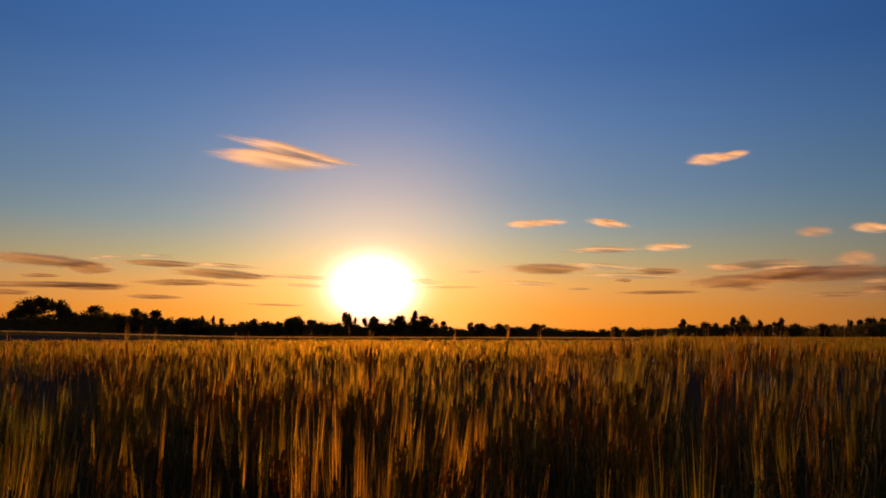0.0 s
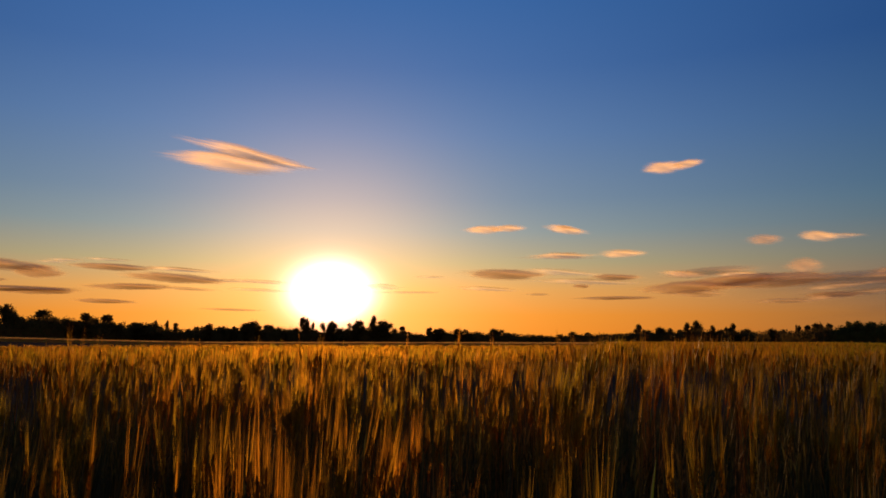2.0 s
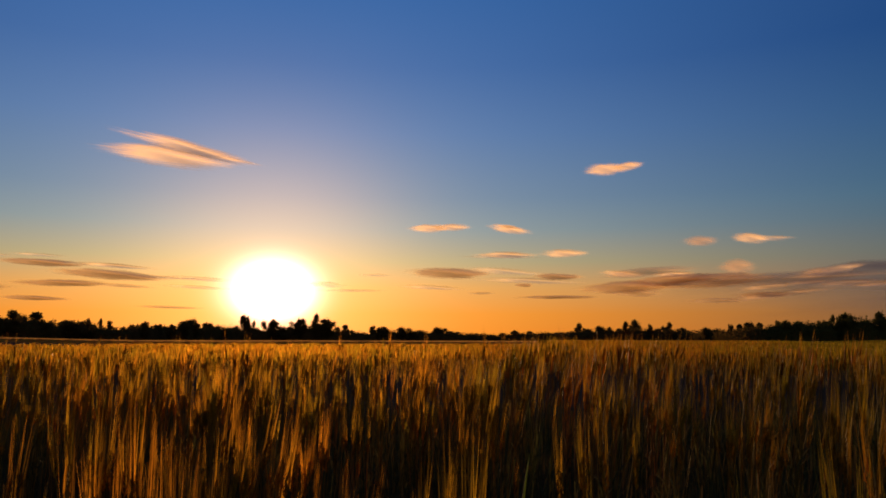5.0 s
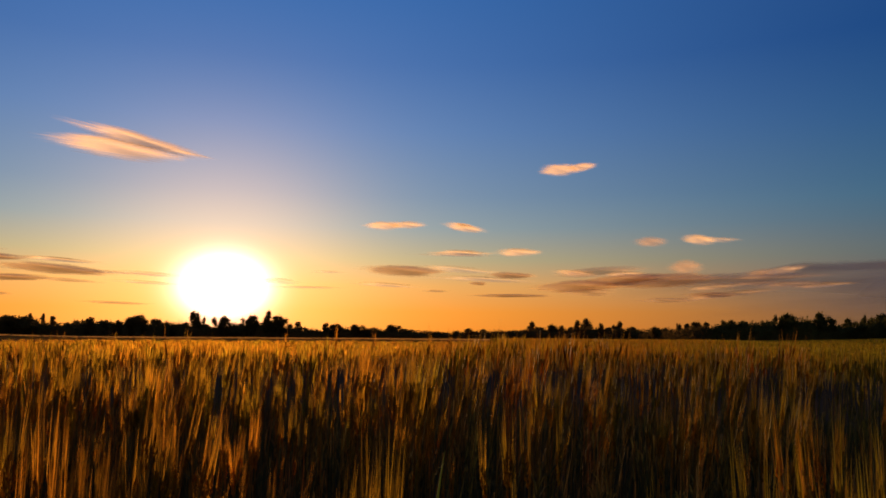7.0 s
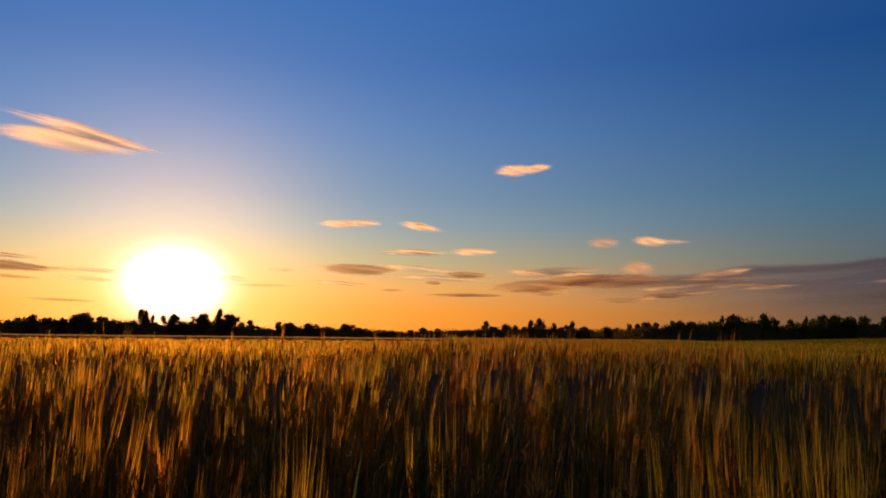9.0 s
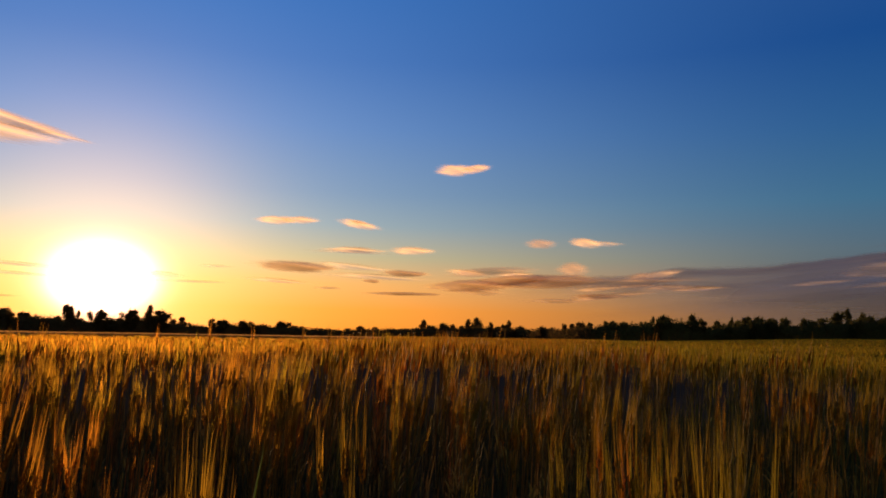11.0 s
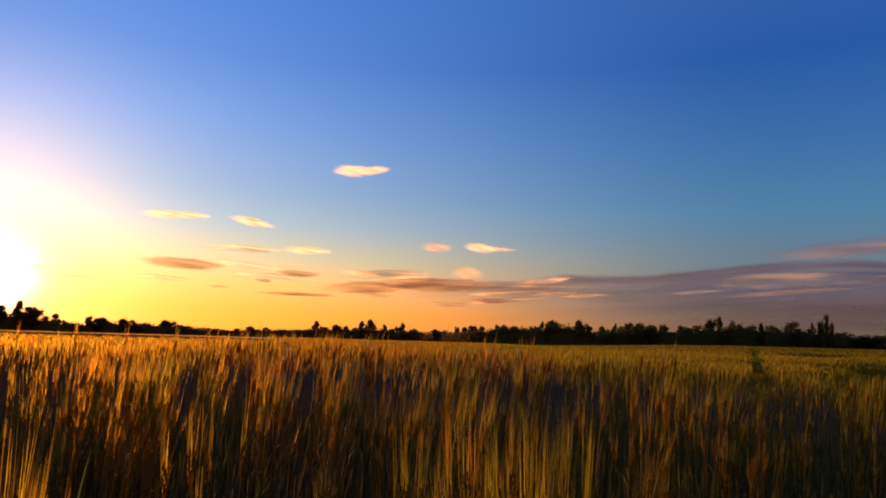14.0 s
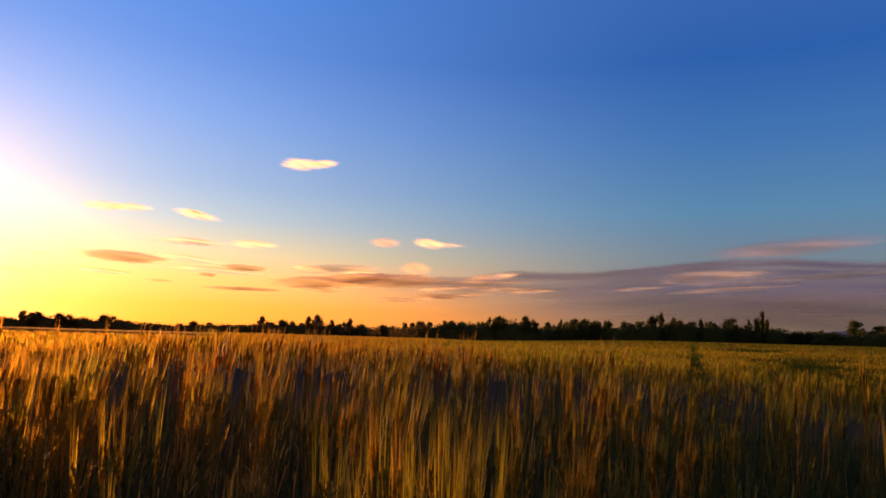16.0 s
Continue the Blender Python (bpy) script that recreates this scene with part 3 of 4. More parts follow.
def leaves(centres, sizes, count, leaf, rng):
    """Small leaf clumps scattered over and inside a set of blobs."""
    centres, sizes = np.asarray(centres, float), np.asarray(sizes, float)
    vol = np.prod(sizes, axis=1) ** 0.67
    pick = rng.choice(len(centres), count, p=vol / vol.sum())
    d = rng.normal(size=(count, 3))
    d /= np.linalg.norm(d, axis=1)[:, None]
    r = 1 - 0.45 * rng.random(count) ** 2 + 0.12 * rng.normal(size=count)
    c = centres[pick] + d * r[:, None] * sizes[pick]
    k = rng.normal(size=(count, 3, 3)) * leaf
    v = (c[:, None, :] + k).reshape(-1, 3)
    return v, np.arange(count * 3).reshape(-1, 3)


def tree_meshes(kind, seed):
    rng = np.random.default_rng(seed)
    if kind == "r":
        trunk, n = 0.25, 12
        c = [(0.24 * rng.normal(), 0.24 * rng.normal(), rng.uniform(0.35, 0.85)) for _ in range(n)] + [(0, 0, 0.6), (0, 0, 0.3)]
        z = [(rng.uniform(0.14, 0.24),) * 2 + (rng.uniform(0.1, 0.17),) for _ in range(n)] + [(0.4, 0.4, 0.33), (0.36, 0.36, 0.28)]
    elif kind == "i":
        trunk, n = 0.3, 12
        c = [(0.26 * rng.normal(), 0.26 * rng.normal(), rng.uniform(0.25, 0.88)) for _ in range(n)] + [(0.05, 0, 0.85), (0.1, 0, 0.6), (0, 0, 0.3)]
        z = [(rng.uniform(0.12, 0.24),) * 2 + (rng.uniform(0.08, 0.15),) for _ in range(n)] + [(0.18, 0.18, 0.13), (0.3, 0.3, 0.2), (0.36, 0.36, 0.3)]
    elif kind == "p":
        trunk, n = 0.2, 10
        c = [(0.12 * rng.normal(), 0.12 * rng.normal(), 0.12 + 0.78 * k / (n - 1)) for k in range(n)]
        z = [(0.46 - 0.2 * k / n + 0.06 * rng.normal(),) * 2 + (0.12,) for k in range(n)]
    else:
        trunk, n = 0.25, 12
        c = [(0.32 * rng.normal(), 0.32 * rng.normal(), rng.uniform(0.35, 0.85)) for _ in range(n)] + [(0, 0, 0.4), (0, 0, 0.2)]
        z = [(rng.uniform(0.16, 0.28),) * 2 + (rng.uniform(0.1, 0.2),) for _ in range(n)] + [(0.5, 0.5, 0.4), (0.5, 0.5, 0.3)]
    c = np.array(c)
    c[:, 2] = np.minimum(c[:, 2], 1.0 - np.array(z)[:, 2])
    lv, lt = leaves(c, z, 3600, (0.03, 0.03, 0.017), rng)
    iv, it = leaves(c, np.array(z) * 0.6, 500, (0.09, 0.09, 0.05), rng)
    lv, lt, _ = joined([(lv, lt, 0), (iv, it, 0)])
    crown = mesh_of("crown", lv, lt, [FOLIAGE])
    pieces = []
    v, t = tube([(0, 0, -0.03), (0.01, 0, trunk), (0.0, 0.01, trunk + 0.25), (0.02, 0, 0.85)], (0.05, 0.035, 0.022, 0.004), 6)
    pieces.append((v, t, 0))
    for q in c[:7]:
        s = np.array((0.005, 0, trunk * rng.uniform(0.8, 1.3)))
        v, t = tube([s, s * 0.5 + q * 0.5 - (0, 0, 0.03), q], (0.02, 0.012, 0.003), 4)
        pieces.append((v, t, 0))
    v, t, _ = joined(pieces)
    return mesh_of("trunk", v, t, [BARK]), crown


TREE_KINDS = {k: [tree_meshes(k, 10 * j + i) for i in range(4)] for j, k in enumerate("ripb")}
TREE_LABEL = {
    "r": "broad round-crowned tree, black against the evening sky",
    "i": "ragged open-crowned tree, black against the evening sky",
    "p": "slender upright poplar, black against the evening sky",
    "b": "low bushy tree in the dark hedge line",
}


def tree(az, el, wide, kind, rng):
    far = float(tree_distance(az)) + rng.uniform(-12, 12)
    a = radians(az)
    foot = float(ground_z(far * math.sin(a), far * math.cos(a)))
    high = EYE + far * math.tan(radians(el)) + 0.3 - foot
    half = far * radians(wide) * (1.1 if kind != "p" else 1.25)
    root = new("tree")
    root.empty_display_size = 0.5
    root.matrix_world = pose(far * math.sin(a), far * math.cos(a), foot, 0, 0, rng.uniform(0, 360)) @ Matrix.Diagonal((half, half, high, 1))
    trunk, crown = rng.choice(TREE_KINDS[kind])
    for name, me in (("trunk", trunk), ("crown", crown)):
        new(name, me).parent = root
    tagged(root, TREE_LABEL[kind], "tree", "trees along the field")


dice = random.Random(5)
ALL_TREES = TREES_A + TREES_B + TREES_C + TREES_D + TREES_E + TREES_F + TREES_G
for row in ALL_TREES:
    tree(*row, dice)


def hedge():
    """The unbroken dark undergrowth below the trees."""
    rng = np.random.default_rng(3)
    az = np.arange(-40, 74, 0.12)
    far = tree_distance(az) - 6
    tops = np.array([(r[0], r[1]) for r in ALL_TREES])
    roof = np.array([np.min(tops[np.abs(tops[:, 0] - q) < 1.3, 1], initial=2.0) for q in az])
    roof = np.convolve(np.pad(np.where(roof > 1.99, 0.8, roof), 6, mode='edge'), np.ones(13) / 13, mode='valid')
    lump = 0.5 + 0.22 * np.sin(az * 1.9) * np.sin(az * 0.7 + 1) + 0.16 * np.sin(az * 5.3 + 2) + 0.1 * rng.normal(size=len(az))
    high = EYE + far * np.tan(np.radians(roof * (0.8 + 0.04 * smooth(26, 31, az) + 0.26 * np.clip(lump, 0, 1))))
    a = np.radians(az)
    rows = [(-3.0, 0.0), (-2.5, 0.6), (0.0, 0.88), (2.5, 0.6), (3.0, 0.0)]
    v = np.concatenate([np.stack([(far + d) * np.sin(a), (far + d) * np.cos(a), high * f - 0.1], -1) for d, f in rows])
    n, t = len(az), []
    for k in range(len(rows) - 1):
        for i in range(n - 1):
            p = k * n + i
            t += [(p, p + 1, p + n + 1), (p, p + n + 1, p + n)]
    count = 60000
    i = rng.integers(0, n, count)
    u = rng.random(count) ** 0.7
    c = np.stack([(far[i] + rng.uniform(-4, 4, count)), np.zeros(count), high[i] * u * rng.uniform(0.85, 1.12, count)], -1)
    aa = a[i] + np.radians(rng.uniform(-0.1, 0.1, count))
    c = np.stack([c[:, 0] * np.sin(aa), c[:, 0] * np.cos(aa), c[:, 2]], -1)
    lv = (c[:, None, :] + rng.normal(size=(count, 3, 3)) * 0.3).reshape(-1, 3)
    vv, tt, _ = joined([(v, t, 0), (lv, np.arange(count * 3).reshape(-1, 3), 0)])
    tagged(new("hedgerow", mesh_of("hedgerow", vv, tt, [FOLIAGE])), "unbroken dark hedge and undergrowth below the trees", "hedge", kind="stuff")


hedge()


# ---------- wheat ----------
def blade(points, widths, side):
    """A flat tapering strip."""
    p, s = np.asarray(points, float), np.asarray(side, float)
    v = np.concatenate([p - s * np.asarray(widths)[:, None], p + s * np.asarray(widths)[:, None]])
    n, t = len(p), []
    for k in range(n - 1):
        t += [(k, k + n, k + n + 1), (k, k + n + 1, k + 1)]
    return v, t


def kite(low, mid, top, side):
    """A flat brush of awns, pointed at both ends."""
    return np.array((low, mid - side, mid + side, top)), np.array([(0, 1, 2), (1, 3, 2)])


def wheat_parts(seed, detail):
    """Stem, ear, awns and leaves of one plant, one metre tall to the ear's tip, rooted at the origin.
    detail 3: single grains; 2: a rounded ear; 1: a slim brush; 0: a low shoot without an ear."""
    rng = np.random.default_rng(seed)
    bend = rng.uniform(0.01, 0.06)
    turn = rng.uniform(0, 2 * math.pi)
    way = np.array((math.cos(turn), math.sin(turn), 0))
    across = np.array((-way[1], way[0], 0))

    def spine(z):
        z = np.asarray(z, float)
        return np.outer(z ** 3 * bend, way) + np.outer(z, (0, 0, 1))

    out = {"stem": [], "ear": [], "beard": [], "leaf": []}
    neck, tip = 0.885, 0.975
    if detail >= 2:
        zs = (0, 0.35, 0.65, neck) if detail == 3 else (0.3, 0.6, neck)
        out["stem"].append(tube(spine(zs), np.linspace(0.0021, 0.0014, len(zs)), 3))
    else:
        zs = (0.6, neck) if detail == 1 else (0.0, 0.5, 0.97)
        # low shoots take the dark leaf tone, standing in for shade below the ears
        out["stem" if detail else "leaf"].append(blade(spine(zs), (0.003, 0.002) if detail == 1 else (0.003, 0.003, 0.0015), across))
    tips = []
    if detail == 3:
        # two rows of overlapping grains, awns from each tip
        for k in range(12):
            u = k / 11
            base = spine([neck + (tip - neck - 0.02) * u])[0]
            a = turn + (k % 2) * math.pi + rng.uniform(-0.5, 0.5)
            aside = np.array((math.cos(a), math.sin(a), 0)) * (0.0042 * math.sin(0.5 + 2.3 * u) + 0.0008)
            top = base + aside * 1.3 + np.array((0, 0, 0.024))
            mid = base + aside * 1.25 + np.array((0, 0, 0.008))
            out["ear"].append(tube([base + aside * 0.3, mid, top], (0.001, 0.0027, 0.0003), 3))
            tips.append((base + aside * 1.6 + np.array((0, 0, 0.012)), a))
    elif detail == 2:
        out["ear"].append(tube(spine(np.linspace(neck, tip, 4)), (0.002, 0.0065, 0.0055, 0.001), 4))
    elif detail == 1:
        low, top = spine([neck - 0.01])[0], spine([1.0])[0] + np.array((0, 0, rng.uniform(0.05, 0.1)))
        mid, w = low * 0.6 + top * 0.4, rng.uniform(0.004, 0.007)
        out["ear"].append(kite(low, mid, top, across * w))
        out["beard"].append(kite(low, mid * 0.8 + top * 0.2, top + across * 0.02 * rng.normal(), way * w))
    for k in range({3: 15, 2: 7}.get(detail, 0)):
        if detail == 3:
            p0, a = tips[k % 12]
        else:
            p0, a = spine([rng.uniform(neck + 0.01, tip)])[0], turn + (k % 2) * math.pi
        a += rng.normal() * 0.9
        fan = abs(rng.normal()) * (0.034 if detail == 3 else 0.022) + 0.006
        d = np.array((math.cos(a) * fan, math.sin(a) * fan, 1.0))
        side = np.array((-math.sin(a), math.cos(a), 0)) * {3: 0.0006, 2: 0.0016}[detail]
        p1 = p0 + d / np.linalg.norm(d) * (rng.uniform(0.09, 0.19) if detail == 3 else rng.uniform(0.08, 0.16))
        out["beard"].append((np.array((p0 - side, p0 + side, p1)), np.array([(0, 1, 2)])))
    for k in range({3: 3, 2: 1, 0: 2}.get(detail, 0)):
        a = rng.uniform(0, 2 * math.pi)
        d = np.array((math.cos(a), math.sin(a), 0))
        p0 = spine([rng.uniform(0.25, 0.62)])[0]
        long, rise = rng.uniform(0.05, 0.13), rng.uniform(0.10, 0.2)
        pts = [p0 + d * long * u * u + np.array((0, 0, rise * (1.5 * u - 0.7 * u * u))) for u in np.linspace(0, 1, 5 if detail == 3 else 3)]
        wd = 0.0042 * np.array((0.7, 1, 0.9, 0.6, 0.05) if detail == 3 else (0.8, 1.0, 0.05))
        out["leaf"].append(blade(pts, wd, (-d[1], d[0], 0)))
    return out


TRAMLINE = radians(50.7)


def lanes(x, y):
    """Distance to the right of the line along which the wheel tracks run, and distance along it."""
    x, y = x - 0.43, y + 0.19
    return x * math.cos(TRAMLINE) - y * math.sin(TRAMLINE), x * math.sin(TRAMLINE) + y * math.cos(TRAMLINE)


def value_noise(x, y, cell, seed):
    """Smooth random patches."""
    rng = np.random.default_rng(seed)
    table = rng.random((256, 256))
    u, v = x / cell, y / cell
    i, j = np.floor(u).astype(int), np.floor(v).astype(int)
    f, g = smooth(0, 1, u - i), smooth(0, 1, v - j)
    at = lambda a, b: table[a % 256, b % 256]
    return (at(i, j) * (1 - f) + at(i + 1, j) * f) * (1 - g) + (at(i, j + 1) * (1 - f) + at(i + 1, j + 1) * f) * g


def sector(rng, count, r0, r1, a0=-38, a1=68):
    """Even places in a ring sector round the trodden edge of the field."""
    r = np.sqrt(rng.uniform(r0 * r0, r1 * r1, count))
    az = rng.uniform(a0, a1, count)
    foot = smooth(-12, 50, az) * (1 - smooth(6, 12, r))
    a = np.radians(az)
    return 0.42 * foot + r * np.sin(a), -0.19 * foot + r * np.cos(a), r, az


def standing(rng, count, r0, r1, a0=-38, a1=68, each=6, spread=0.022, uneven=0.045):
    """Places and heights of plants: tussocks a hand wide, thinned in drifts and in the wheel tracks."""
    x, y, r, az = sector(rng, count, r0, r1, a0, a1)
    side, along = lanes(x, y)
    track = ((np.abs(side - 0.03) < 0.07 + 0.17 * smooth(1.5, 5, along)) | (np.abs(side - 2.05) < 0.22)) & (along > 0)
    drift = 0.6 * value_noise(x, y, 0.35, 7) + 0.4 * value_noise(x, y, 0.9, 8)
    # plants lower and thinner at either end, shaped to keep these spots in shade
    dim_spot = np.exp(-((az - 50) / 9) ** 2) * (1 - smooth(2.3, 3.6, r)) + 0.9 * np.exp(-((az + 21) / 9) ** 2) * (1 - smooth(2.4, 3.8, r))
    keep = rng.random(count) < np.where(track, 0.65, np.where(r < 5, 0.1 + 0.9 * smooth(0.4, 0.58, drift), 0.25 + 0.75 * smooth(0.35, 0.6, drift))) * (1 - 0.4 * np.clip(dim_spot, 0, 1))
    x, y, r, az, track, drift, dim_spot = (q[keep] for q in (x, y, r, az, track, drift, dim_spot))
    tall = 0.835 - 0.045 * smooth(6, 14, r) + (0.055 + 0.025 * (1 - smooth(5, 8, r))) * rng.normal(size=len(x)) + 0.15 * (drift - 0.5) + 0.05 * (value_noise(x, y, 3.1, 4) - 0.5)
    tall += 0.04 * smooth(2.5, 5, r) - 0.02 * smooth(10, 18, r) - 0.035 * smooth(4, 12, r) * (1 - smooth(4, 16, az))
    tall -= 0.2 * np.clip(dim_spot, 0, 1) + 0.03 * (1 - smooth(1.5, 2.6, r))
    tall = np.where(track, tall * rng.uniform(0.6, 0.88, len(x)), tall)
    tall += 0.16 * np.exp(-((az - 19) / 6) ** 2) * smooth(2.5, 4, r) * (1 - smooth(9, 14, r))
    tall += np.where((rng.random(len(x)) < 0.008) & (r > 3.6) & (r < 12), 0.14, 0)
    tall = np.minimum(tall, np.where(r < 1.7, 0.88, np.where(r < 4, 0.93, np.where(r < 12, 1.05, 0.88))))
    n = rng.integers(1, 2 * each, len(x))
    x, y, tall = (np.repeat(q, n) for q in (x, y, tall))
    wide = spread * np.sqrt(np.repeat(n, n) / each)
    return x + wide * rng.normal(size=len(x)), y + wide * rng.normal(size=len(x)), tall - uneven * np.abs(rng.normal(size=len(x)))


def crop(pieces, rng, x, y, tall, detail, fat=1.0):
    """Arrays of many plants, from a few templates; the whole crop leans a little towards the field's edge."""
    which = rng.integers(0, 10, len(x))
    for k in range(10):
        p = wheat_parts(100 * detail + k, detail)
        v, t, m = joined([(a, b, j) for j, n in enumerate(("stem", "ear", "beard", "leaf")) for a, b in p[n]])
        s = which == k
        n = int(s.sum())
        if not n:
            continue
        turn = rng.uniform(0, 2 * math.pi, n)
        lean_x = 0.03 + 0.028 * rng.normal(size=n) + 0.10 * (value_noise(x[s], y[s], 0.12, 21) - 0.5)
        lean_y = -0.04 + 0.028 * rng.normal(size=n) + 0.10 * (value_noise(x[s], y[s], 0.12, 22) - 0.5)
        c, d = np.cos(turn)[:, None], np.sin(turn)[:, None]
        f = np.broadcast_to(np.asarray(fat, float), (len(x),))[s][:, None]
        h = tall[s][:, None]
        X = (v[:, 0] * c - v[:, 1] * d) * f + h * v[:, 2] ** 2 * lean_x[:, None] + x[s][:, None]
        Y = (v[:, 0] * d + v[:, 1] * c) * f + h * v[:, 2] ** 2 * lean_y[:, None] + y[s][:, None]
        Z = v[:, 2] * h + ground_z(x[s], y[s])[:, None]
        V = np.stack([X, Y, Z], -1).reshape(-1, 3)
        T = (t[None] + (np.arange(n) * len(v))[:, None, None]).reshape(-1, 3)
        pieces.append((V, T, np.tile(m, n), np.repeat(rng.random(n), len(v))))


def merged(pieces):
    vs, ts, ms, ps, k = [], [], [], [], 0
    for v, t, m, p in pieces:
        vs.append(v), ts.append(t + k), ms.append(m), ps.append(p)
        k += len(v)
    return np.concatenate(vs), np.concatenate(ts), np.concatenate(ms), np.concatenate(ps)


def hollow(x, y):
    """A shallow dip in the field, where the wheat stands lower."""
    a, r = np.degrees(np.arctan2(x, y)), np.hypot(x, y)
    return 0.5 * np.exp(-((a - 55) / 1.7) ** 2) * smooth(62, 72, r) * (1 - smooth(94, 97, r))


def wheat_field():
    rng = np.random.default_rng(11)
    pieces = []
    crop(pieces, rng, *standing(rng, 45, 1.4, 1.9, each=5, spread=0.028, uneven=0.07), 3)
    crop(pieces, rng, *standing(rng, 380, 1.8, 4.2, each=7, spread=0.021, uneven=0.085), 3)
    crop(pieces, rng, *standing(rng, 900, 4.2, 10.0, each=6, spread=0.022, uneven=0.06), 2)
    x, y, h = standing(rng, 14000, 10.0, 34.0, spread=0.05)
    crop(pieces, rng, x, y, h, 1, np.clip(np.hypot(x, y) / 13, 1.0, 2.4))
    # low shoots added between the stalks, dark so that the gaps read as shade
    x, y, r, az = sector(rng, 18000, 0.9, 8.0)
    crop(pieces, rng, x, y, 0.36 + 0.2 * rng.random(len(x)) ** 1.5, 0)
    # far off only the tops are seen, in sheaves
    r = 34 * (285 / 34) ** rng.random(60000)
    a = np.radians(rng.uniform(16, 68, 60000))
    x, y = r * np.sin(a), r * np.cos(a)
    h = 0.9 + 0.08 * (value_noise(x, y, 6.0, 6) - 0.5) + 0.04 * rng.normal(size=len(x))
    h -= hollow(x, y)
    side, along = lanes(x, y)
    keep = (np.abs(side - 0.05) > 0.42) | (rng.random(len(x)) < 0.05)
    crop(pieces, rng, x[keep], y[keep], h[keep], 1, np.clip(r[keep] / 13, 2.4, 12))
    v, t, m, own = merged(pieces)
    me = mesh_of("wheat_field", v, t, PLANTS, m)
    me.attributes.new("plant", "FLOAT", "POINT").data.foreach_set("value", own.astype(np.float32))
    tagged(new("wheat_field", me), "dense ripening golden wheat with long awns, lit from behind", "wheat", kind="stuff")


def canopy(name, label, mat, r0, r1, a0, a1, high, rise, step, count):
    """The closed top of wheat too far off to tell plants apart, with its shaded front."""
    rng = np.random.default_rng(17)
    rs = np.concatenate([[r0, r0], np.geomspace(r0 + 0.5, r1, step)])
    az = np.radians(np.linspace(a0, a1, 700))
    x, y = np.outer(rs, np.sin(az)), np.outer(rs, np.cos(az))
    z = ground_z(x, y) + high + rise * smooth(r0, r1, np.hypot(x, y)) - hollow(x, y) + 0.05 * rng.normal(size=x.shape)
    z[0] = -0.4
    v = np.stack([x, y, z], -1).reshape(-1, 3)
    i, j = np.meshgrid(np.arange(len(rs) - 1), np.arange(len(az) - 1), indexing="ij")
    p = i * len(az) + j
    n = len(az)
    t = np.concatenate([np.stack([p, p + n + 1, p + 1], -1).reshape(-1, 3), np.stack([p, p + n, p + n + 1], -1).reshape(-1, 3)])
    # awns standing out of the top
    r, a = r0 * (r1 / r0) ** rng.random(count), rng.uniform(az[0], az[-1], count)
    c = np.stack([r * np.sin(a), r * np.cos(a), ground_z(r * np.sin(a), r * np.cos(a)) + high + rise * smooth(r0, r1, r) - hollow(r * np.sin(a), r * np.cos(a)) - 0.1], -1)
    d = np.stack([np.cos(a), -np.sin(a), 0 * a], -1) * 0.06
    top = c + np.stack([0.05 * rng.normal(size=count), 0.05 * rng.normal(size=count), 0.18 + 0.05 * rng.normal(size=count)], -1)
    av = np.stack([c - d, c + d, top], 1).reshape(-1, 3)
    vv, tt, mm = joined([(v, t, 0), (av, np.arange(count * 3).reshape(-1, 3), 1)])
    tagged(new(name, mesh_of(name, vv, tt, [mat, mat], mm)), label, "wheat", kind="stuff")


wheat_field()
canopy("far_wheat", "strip of pale golden wheat beyond the near field", LIT_RIM_CROP, 150, 262, -42, 27, 0.60, 0.08, 24, 70000)
canopy("field_depth", "closed golden top of the wheat towards the trees", FAR_CROP, 34, 290, 15, 70, 0.74, 0.3, 60, 40000)


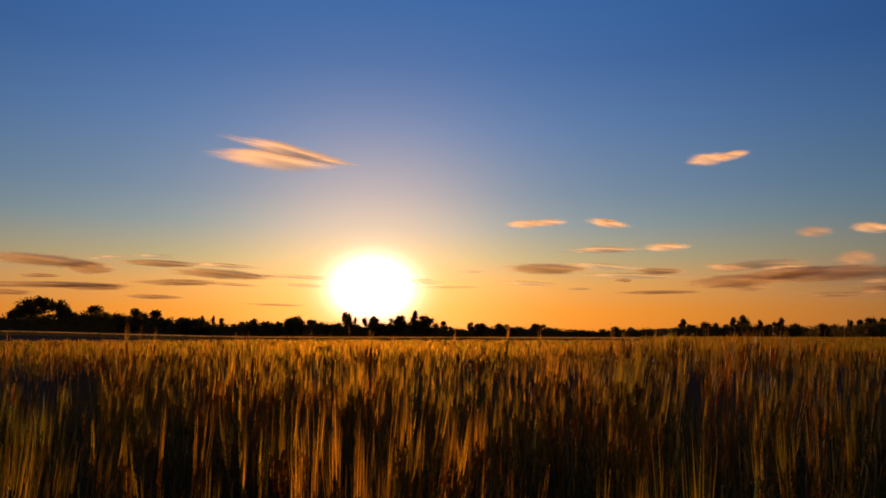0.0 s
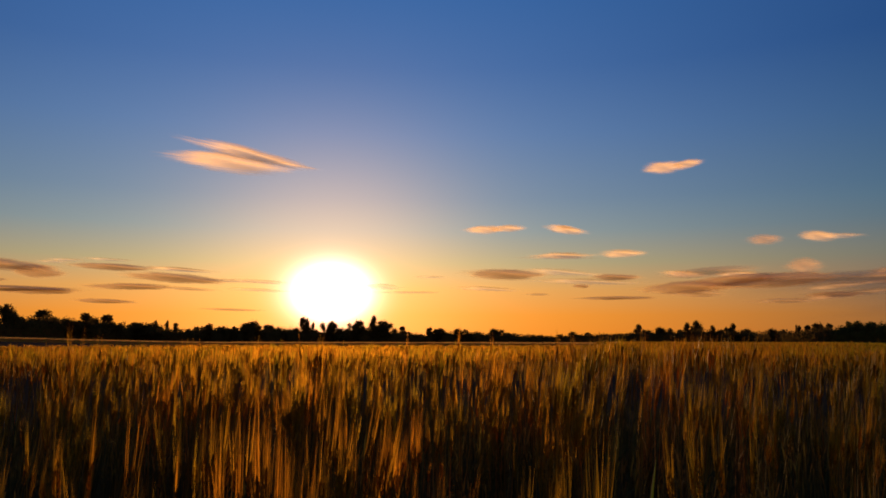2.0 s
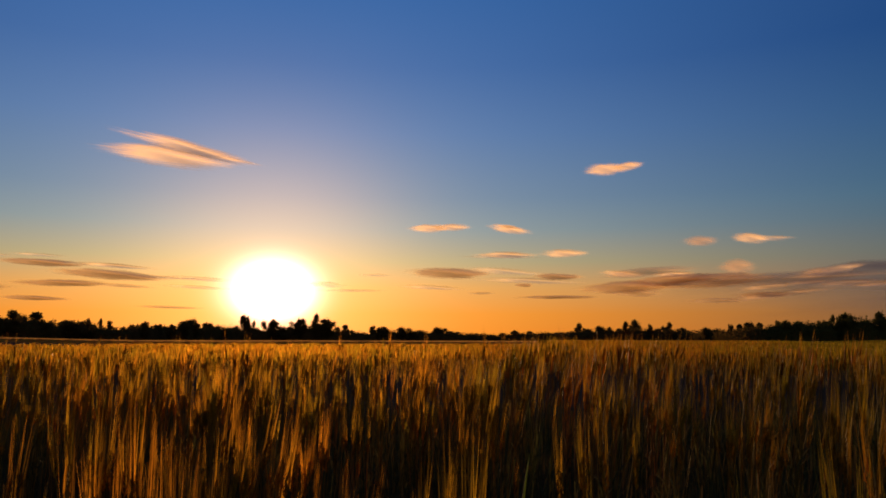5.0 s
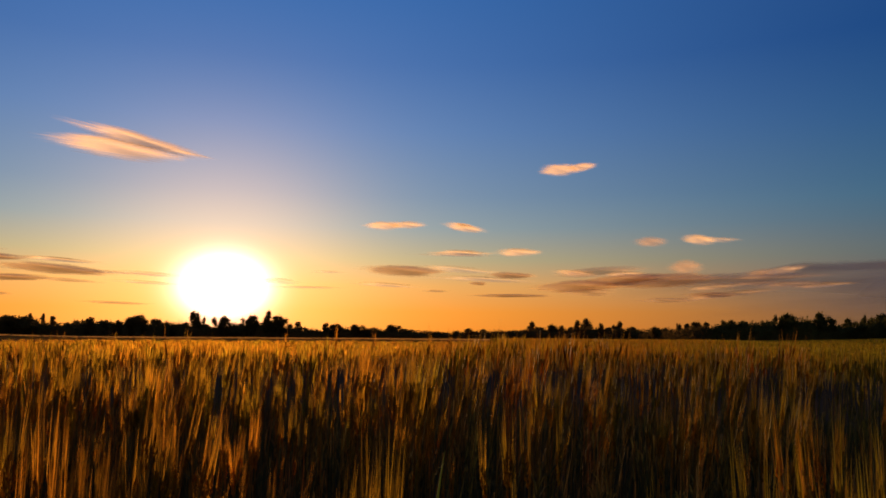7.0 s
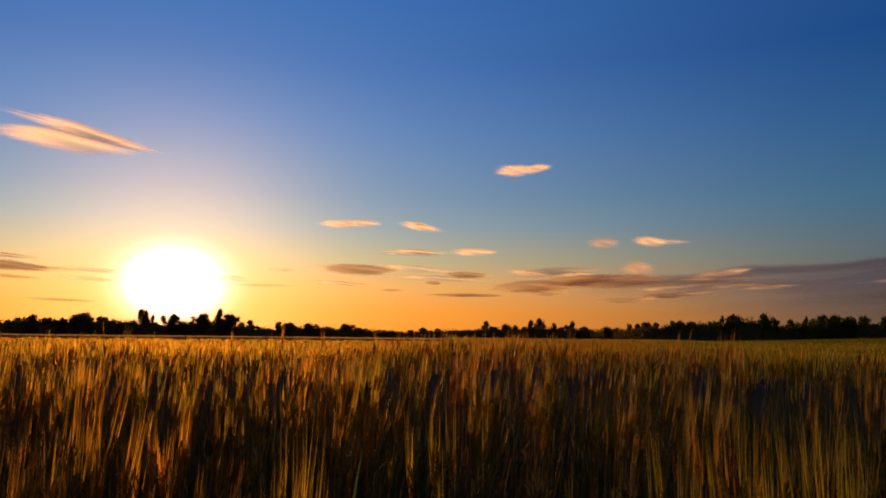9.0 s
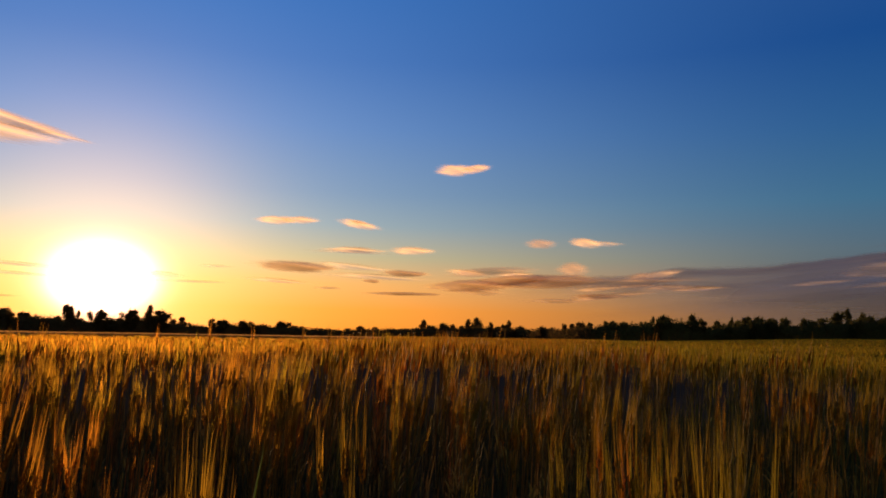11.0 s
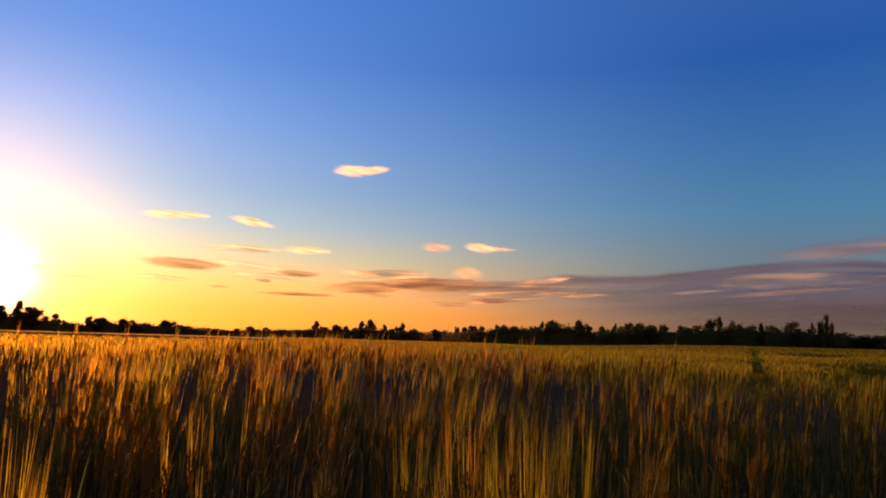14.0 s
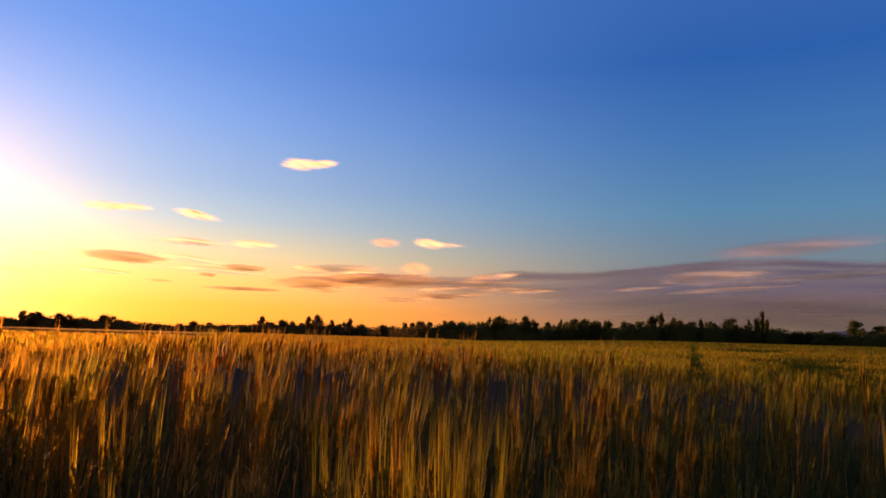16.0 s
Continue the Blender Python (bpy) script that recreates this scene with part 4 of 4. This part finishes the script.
def wheat_plants():
    """The plants that stand next to the camera, each one a thing."""
    rng = np.random.default_rng(23)
    kinds = []
    for k in range(8):
        p = wheat_parts(300 + k, 3)
        group = {}
        for j, n in enumerate(("stem", "ear", "beard", "leaf")):
            if n == "leaf":
                group[n] = [mesh_of(n, v, t, [BLADE]) for v, t in p[n]]
            else:
                v, t, _ = joined([(a, b, 0) for a, b in p[n]])
                group[n] = [mesh_of(n, v, t, [PLANTS[j]])]
        kinds.append(group)
    x, y, tall = standing(rng, 75, 1.05, 1.7, each=5, spread=0.026, uneven=0.06)
    near = [(a, b, c, 1.0) for a, b, c in zip(x, y, tall)][:300]
    # a few stalks that stand out above the rest of the field
    for az, r, h in ((4.5, 5.85, 1.06), (12.2, 4.57, 1.04), (13.7, 6.23, 1.06), (19.4, 3.2, 1.03), (7.2, 7.5, 1.04), (1.0, 6.8, 1.03)):
        near.append((r * math.sin(radians(az)), r * math.cos(radians(az)), h, 1.6))
    for px, py, h, fat in near:
        root = new("wheat_plant")
        root.empty_display_size = 0.05
        root.matrix_world = pose(px, py, float(ground_z(px, py)), 2.4 + 2.2 * rng.normal(), 1.8 + 2.2 * rng.normal(), rng.uniform(0, 360)) @ Matrix.Diagonal((fat, fat, h, 1))
        made = {}
        for n, meshes in kinds[rng.integers(0, 8)].items():
            for me in meshes:
                made[n] = new(n, me)
                made[n].parent = made["ear"] if n == "beard" else root
        tagged(root, "ripening golden wheat plant with an awned ear and green leaves", "wheat plant", "wheat plants by the camera")


wheat_plants()


def green_grass():
    """A broad-leaved grass still green among the ripe plants."""
    root = new("green_grass")
    root.empty_display_size = 0.05
    px, py = 0.09 + 1.12 * math.sin(radians(16.0)), -0.065 + 1.12 * math.cos(radians(16.0))
    root.matrix_world = pose(px, py, float(ground_z(px, py)))
    v, t = tube([(0, 0, 0), (0.004, 0, 0.3), (0.0, 0.003, 0.6)], (0.003, 0.0026, 0.0016), 5)
    new("stem", mesh_of("stem", v, t, [GREEN], smooth=True)).parent = root
    for z, run, rise, wide, a in ((0.5, 0.035, 0.39, 0.0058, 20), (0.34, -0.12, 0.26, 0.005, 60), (0.22, 0.14, 0.22, 0.005, -35)):
        d = np.array((math.cos(radians(a)), math.sin(radians(a)), 0))
        u = np.linspace(0, 1, 9)
        mid = np.outer(run * u * u, d) + np.outer(z + rise * (1.3 * u - 0.3 * u * u), (0, 0, 1))
        w9 = wide * np.array((0.5, 0.8, 1, 1, 0.95, 0.85, 0.65, 0.4, 0.03))
        # two halves folded along the midrib
        halves = []
        for s in (-1, 1):
            side = np.array((-d[1], d[0], 0)) * s
            rim = mid + side * w9[:, None] + np.outer(w9 * 0.35, d)
            n = len(u)
            tris = [q for k in range(n - 1) for q in ((k, k + n, k + n + 1), (k, k + n + 1, k + 1))]
            halves.append((np.concatenate([mid, rim]), tris, 0))
        lv, lt, _ = joined(halves)
        new("leaf", mesh_of("leaf", lv, lt, [GREEN])).parent = root
    tagged(root, "broad-leaved grass, still green among the ripe wheat", "grass")


green_grass()
